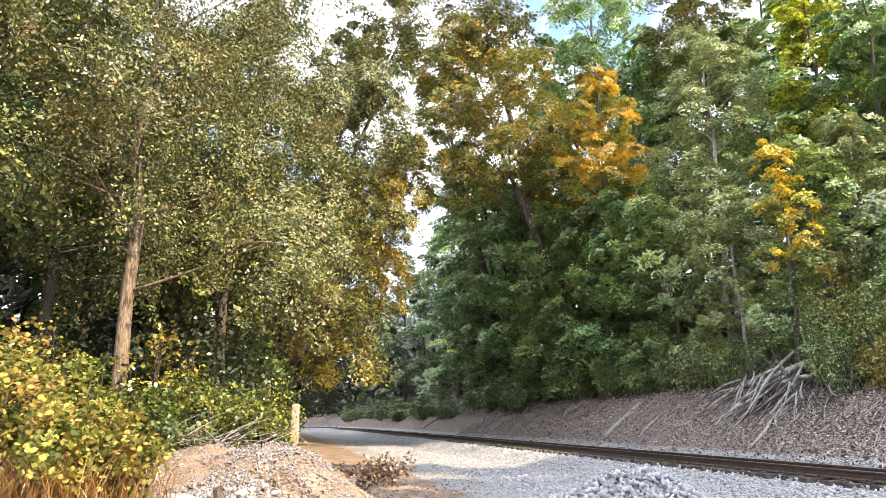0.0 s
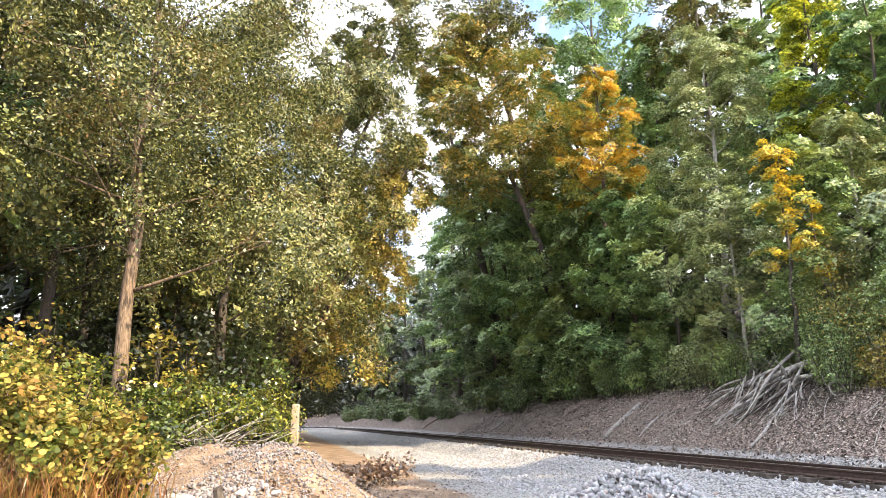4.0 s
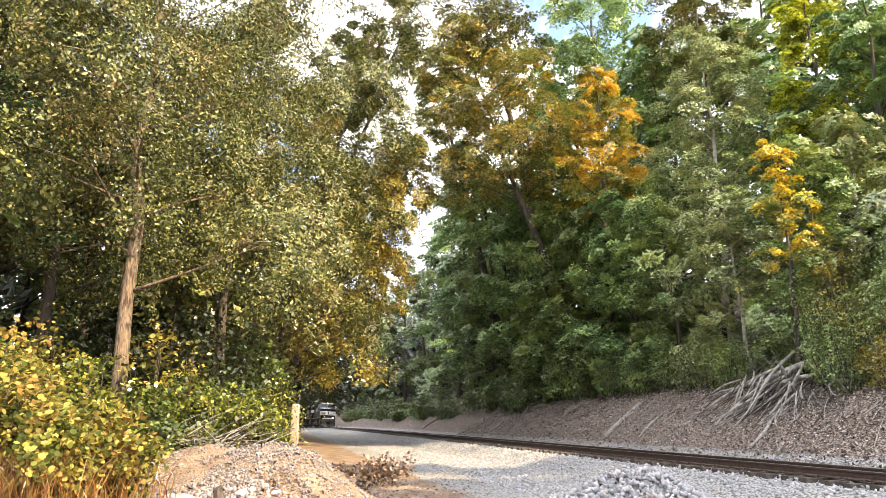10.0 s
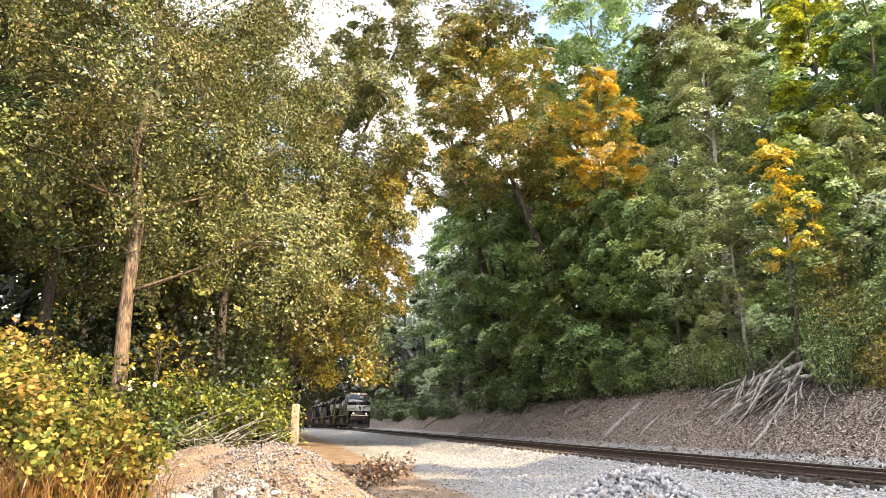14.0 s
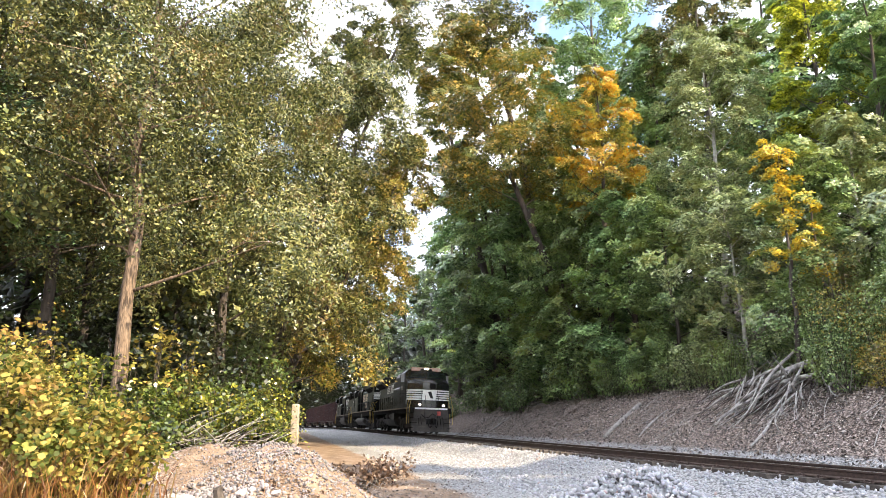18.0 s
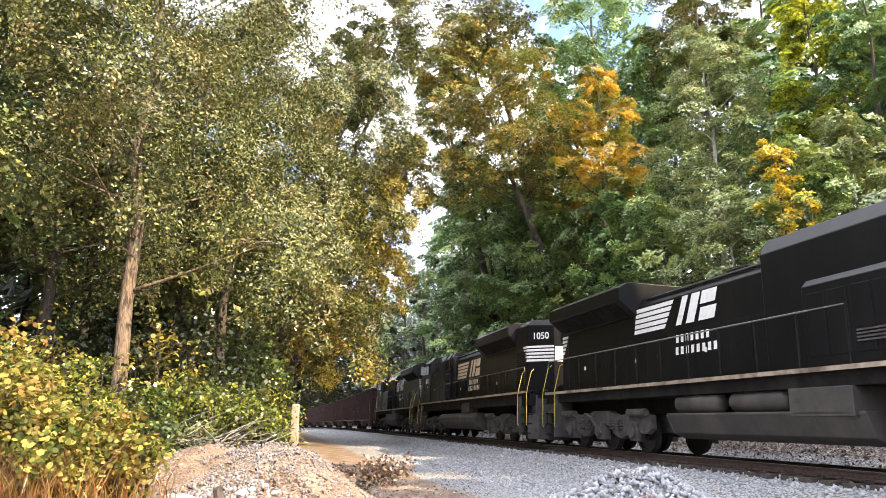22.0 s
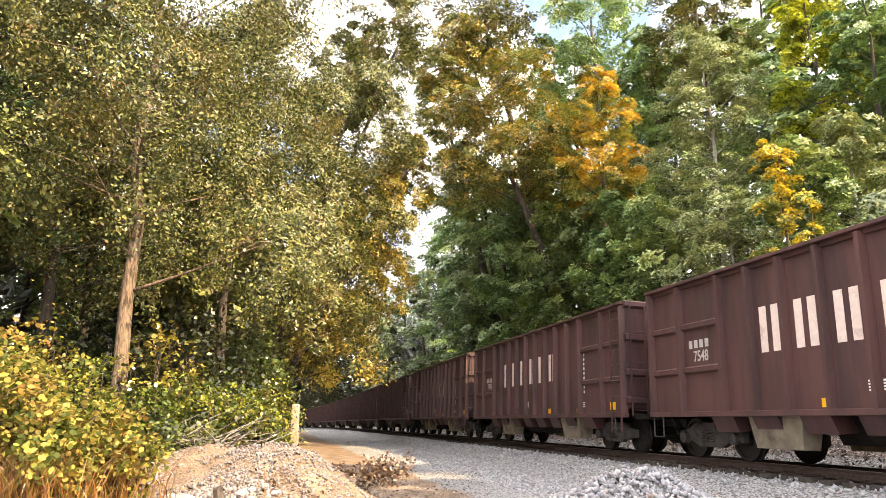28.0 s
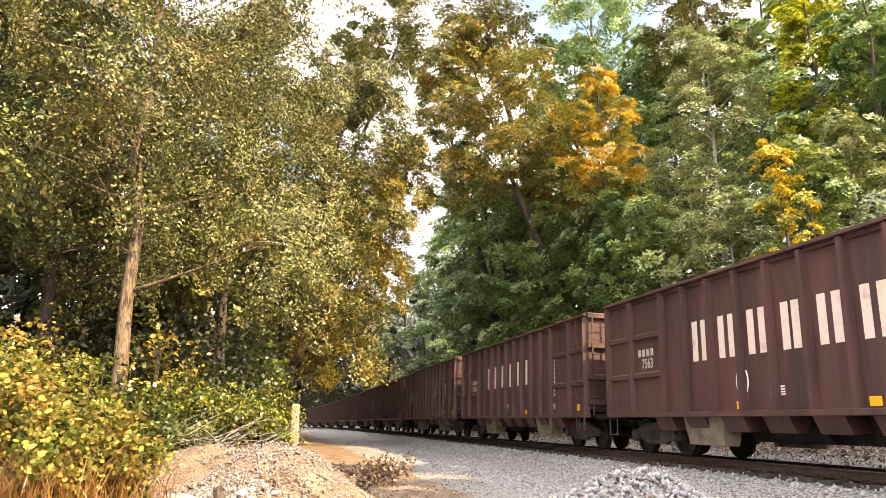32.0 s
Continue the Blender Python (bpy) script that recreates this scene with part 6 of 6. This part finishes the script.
def bank_details():
    rnd = random.Random(17)
    # leaf litter
    n = 60000
    s = RNG.uniform(0, 1, n) ** 1.5 * -48 + 8
    lat = -RNG.uniform(2.7, 9, n)
    p = on_line(s, lat)
    p[:, 2] = ground_z(p[:, 0], p[:, 1]) + .02
    nrm = RNG.normal(size=(n, 3)) * .8
    nrm[:, 2] += 1
    nrm[:, 0] -= .5
    tagged(new("leaf_litter", quads_mesh("leaf_litter", leaf_quads(p, nrm, RNG.uniform(.045, .115, n), .62), LITTER)), "brown and bleached fallen leaves on the bank", "leaf litter", kind="stuff")
    n = 5000
    x, y = RNG.uniform(-5, 1, n), RNG.uniform(9, 22, n)
    p = np.stack([x, y, ground_z(x, y) + .01], 1)
    nrm = RNG.normal(size=(n, 3)) * .4
    nrm[:, 2] += 1
    tagged(new("leaf_litter", quads_mesh("leaf_litter", leaf_quads(p, nrm, RNG.uniform(.03, .08, n), .6), LITTER)), "fallen leaves scattered on the dirt", "leaf litter", kind="stuff")
    # log lying down the slope
    a, b = on_line(-16.0, -3.4), on_line(-17.4, -6.0)
    log = thing("log", pose(a[0], a[1], gz(a[0], a[1])), "bleached barkless log lying down the bank", "log")
    g = Geo()
    d = Vector((b[0] - a[0], b[1] - a[1], gz(b[0], b[1]) - gz(a[0], a[1])))
    g.tube([Vector((0, 0, .08)), d * .35 + Vector((0, 0, .10)), d * .7 + Vector((0, .03, .09)), d + Vector((0, 0, .10))], [.08, .10, .11, .10], 9)
    part("wood", g, DEADWOOD, log, smooth=True)
    for k, (s, l0, l1) in enumerate(((-56, -3.4, -6.2), (-13.2, -3.5, -5.2), (-6.2, -3.3, -4.6), (-33, -3.2, -5.4))):
        a, b = on_line(s, l0), on_line(s - .5, l1)
        ob = thing("fallen_branch", pose(a[0], a[1], gz(a[0], a[1])), "grey fallen branch lying on the bank", "branch", "fallen branches")
        g = Geo()
        d = Vector((b[0] - a[0], b[1] - a[1], gz(b[0], b[1]) - gz(a[0], a[1])))
        g.tube(bent((0, 0, .05), d + Vector((0, 0, .06)), .05, rnd, 6), [.03, .045, .05, .045, .04, .03], 6)
        part("wood", g, DEADWOOD if k != 0 else DARKBARK, ob)
    # uprooted stump: thick logs, and a tangle of roots and broken limbs hanging down the slope
    c = on_line(-8.9, -5.9)
    cz = gz(c[0], c[1])
    root = thing("uprooted_stump", pose(c[0], c[1], cz), "tangle of bleached grey roots and broken limbs on the bank", "dead wood")

    def on_bank(s, lat, dz):
        p = on_line(s, lat)
        return Vector((p[0] - c[0], p[1] - c[1], gz(p[0], p[1]) - cz + dz))
    for s0, l0, d0, s1, l1, d1, r in ((-6.9, -6.7, .75, -8.8, -6.0, .55, .11), (-6.6, -6.3, .45, -8.6, -5.7, .35, .08), (-7.9, -6.7, 1.25, -8.1, -4.9, .15, .055), (-8.3, -6.5, .9, -10.9, -4.9, .12, .055), (-8.0, -6.3, .7, -9.6, -4.4, .10, .05), (-7.2, -6.5, .9, -6.9, -4.5, .12, .045), (-8.6, -6.4, .5, -11.6, -5.7, .2, .04), (-7.6, -6.4, .8, -8.9, -4.3, .08, .04)):
        g = Geo()
        g.tube(bent(on_bank(s0, l0, d0), on_bank(s1, l1, d1), .06, rnd, 7), [r * .8, r, r * 1.05, r, r * .9, r * .75, r * .45], 9)
        part("trunk", g, DEADWOOD, root, smooth=True)
    for k in range(130):
        s0, l0 = rnd.gauss(-7.8, 1.2), rnd.uniform(-6.8, -5.2)
        p0 = on_bank(s0, l0, rnd.uniform(.15, 1.25) * max(.25, 1 - abs(s0 + 8.6) / 3.4))
        a, L = rnd.uniform(0, 6.28), rnd.uniform(.4, 1.9)
        if k % 5 == 0:
            tip = p0 + Vector((rnd.uniform(-.5, .5), rnd.uniform(-.4, .3), rnd.uniform(.2, .75)))
        else:
            tip = on_bank(s0 + (s0 + 7.8) * .5 + math.cos(a) * .7, l0 + rnd.uniform(.5, 1.9), rnd.uniform(.02, .30))
        g = Geo()
        r = rnd.choice((.010, .012, .014, .018, .022, .03, .042))
        g.tube(bent(p0, tip, .14, rnd, 7), [r, r, r * .95, r * .85, r * .7, r * .5, r * .25], 5)
        part("root", g, DARKBARK if k % 2 else DEADWOOD, root, smooth=True)
    # thin sticks strewn over the litter
    g = Geo()
    for k in range(150):
        s, la = 6 - rnd.random() ** 1.3 * 30, -rnd.uniform(3.0, 7)
        p = on_line(s, la)
        a, L = rnd.uniform(0, 6.28), rnd.uniform(.3, 1.5)
        q = (p[0] + math.cos(a) * L, p[1] + math.sin(a) * L)
        g.tube(bent((p[0], p[1], gz(p[0], p[1]) + .04), (q[0], q[1], gz(*q) + .05), .05, rnd, 4), [.012, .014, .01, .005], 4)
    tagged(new("strewn_sticks", g.mesh("strewn_sticks", DEADWOOD)), "thin grey sticks strewn over the bank", "sticks", kind="stuff")
    # yellow-green vines hanging over the edge
    for k, (s, la) in enumerate(((-5.2, -6.3), (-3.8, -6.2), (-6.4, -6.6), (-2.6, -6.3), (-4.4, -7.2), (-5.8, -7.4), (-3.0, -7.4), (-1.6, -7.0), (-7.2, -7.6))):
        x, y = at_line(s, la)
        build_shrub(x, y, 2.3 if k < 4 else 4.6, 1.0 if k < 4 else 1.5, OAKYELLOW if k % 2 else MIDGREEN, 2600 if k < 4 else 5000, .085, "yellow-green vine hanging over the bank edge", 680 + k, 18, sway=.8, droop=.35)
    # ragged edge of vines and saplings along the top of the bank
    for i in range(52):
        s = 7 - i * 1.9 - (max(0, i - 26) * .42) ** 2 * .5
        lat = -rnd.uniform(6.6, 8.2) if i < 20 else -rnd.uniform(4.9, 7.2) if i < 30 else -rnd.uniform(4.1, 6.2)
        x, y = at_line(s, lat)
        if -12 < s < -6.5 and lat > -7.6:
            x, y = at_line(s, -8.0)
        near = i < 16
        # Leaf tones darken along the bank, standing in for its deeper shade.
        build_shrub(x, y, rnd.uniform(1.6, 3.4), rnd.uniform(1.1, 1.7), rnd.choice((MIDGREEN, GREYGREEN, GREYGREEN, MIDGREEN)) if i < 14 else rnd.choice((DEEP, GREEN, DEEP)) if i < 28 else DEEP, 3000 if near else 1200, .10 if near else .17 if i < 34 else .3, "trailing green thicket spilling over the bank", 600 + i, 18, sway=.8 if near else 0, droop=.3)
    # dry hanging stems
    for i in range(26):
        s = 6 - rnd.random() * 17
        x, y = at_line(s, -rnd.uniform(6.2, 7.4))
        ob = thing("bare_sapling", pose(x, y, gz(x, y)), "bare grey sapling stems on the bank edge", "sapling", "bare saplings")
        for k in range(4):
            g = Geo()
            a, L = rnd.uniform(1.8, 4.4), rnd.uniform(.7, 1.7)
            g.tube(bent((0, 0, 0), (math.cos(a) * L * .6, math.sin(a) * L * .6, L * rnd.uniform(.3, 1)), .2, rnd, 6), [.012, .011, .009, .008, .006, .003], 4)
            part("stem", g, PALEBARK, ob)


bank_details()

motions()
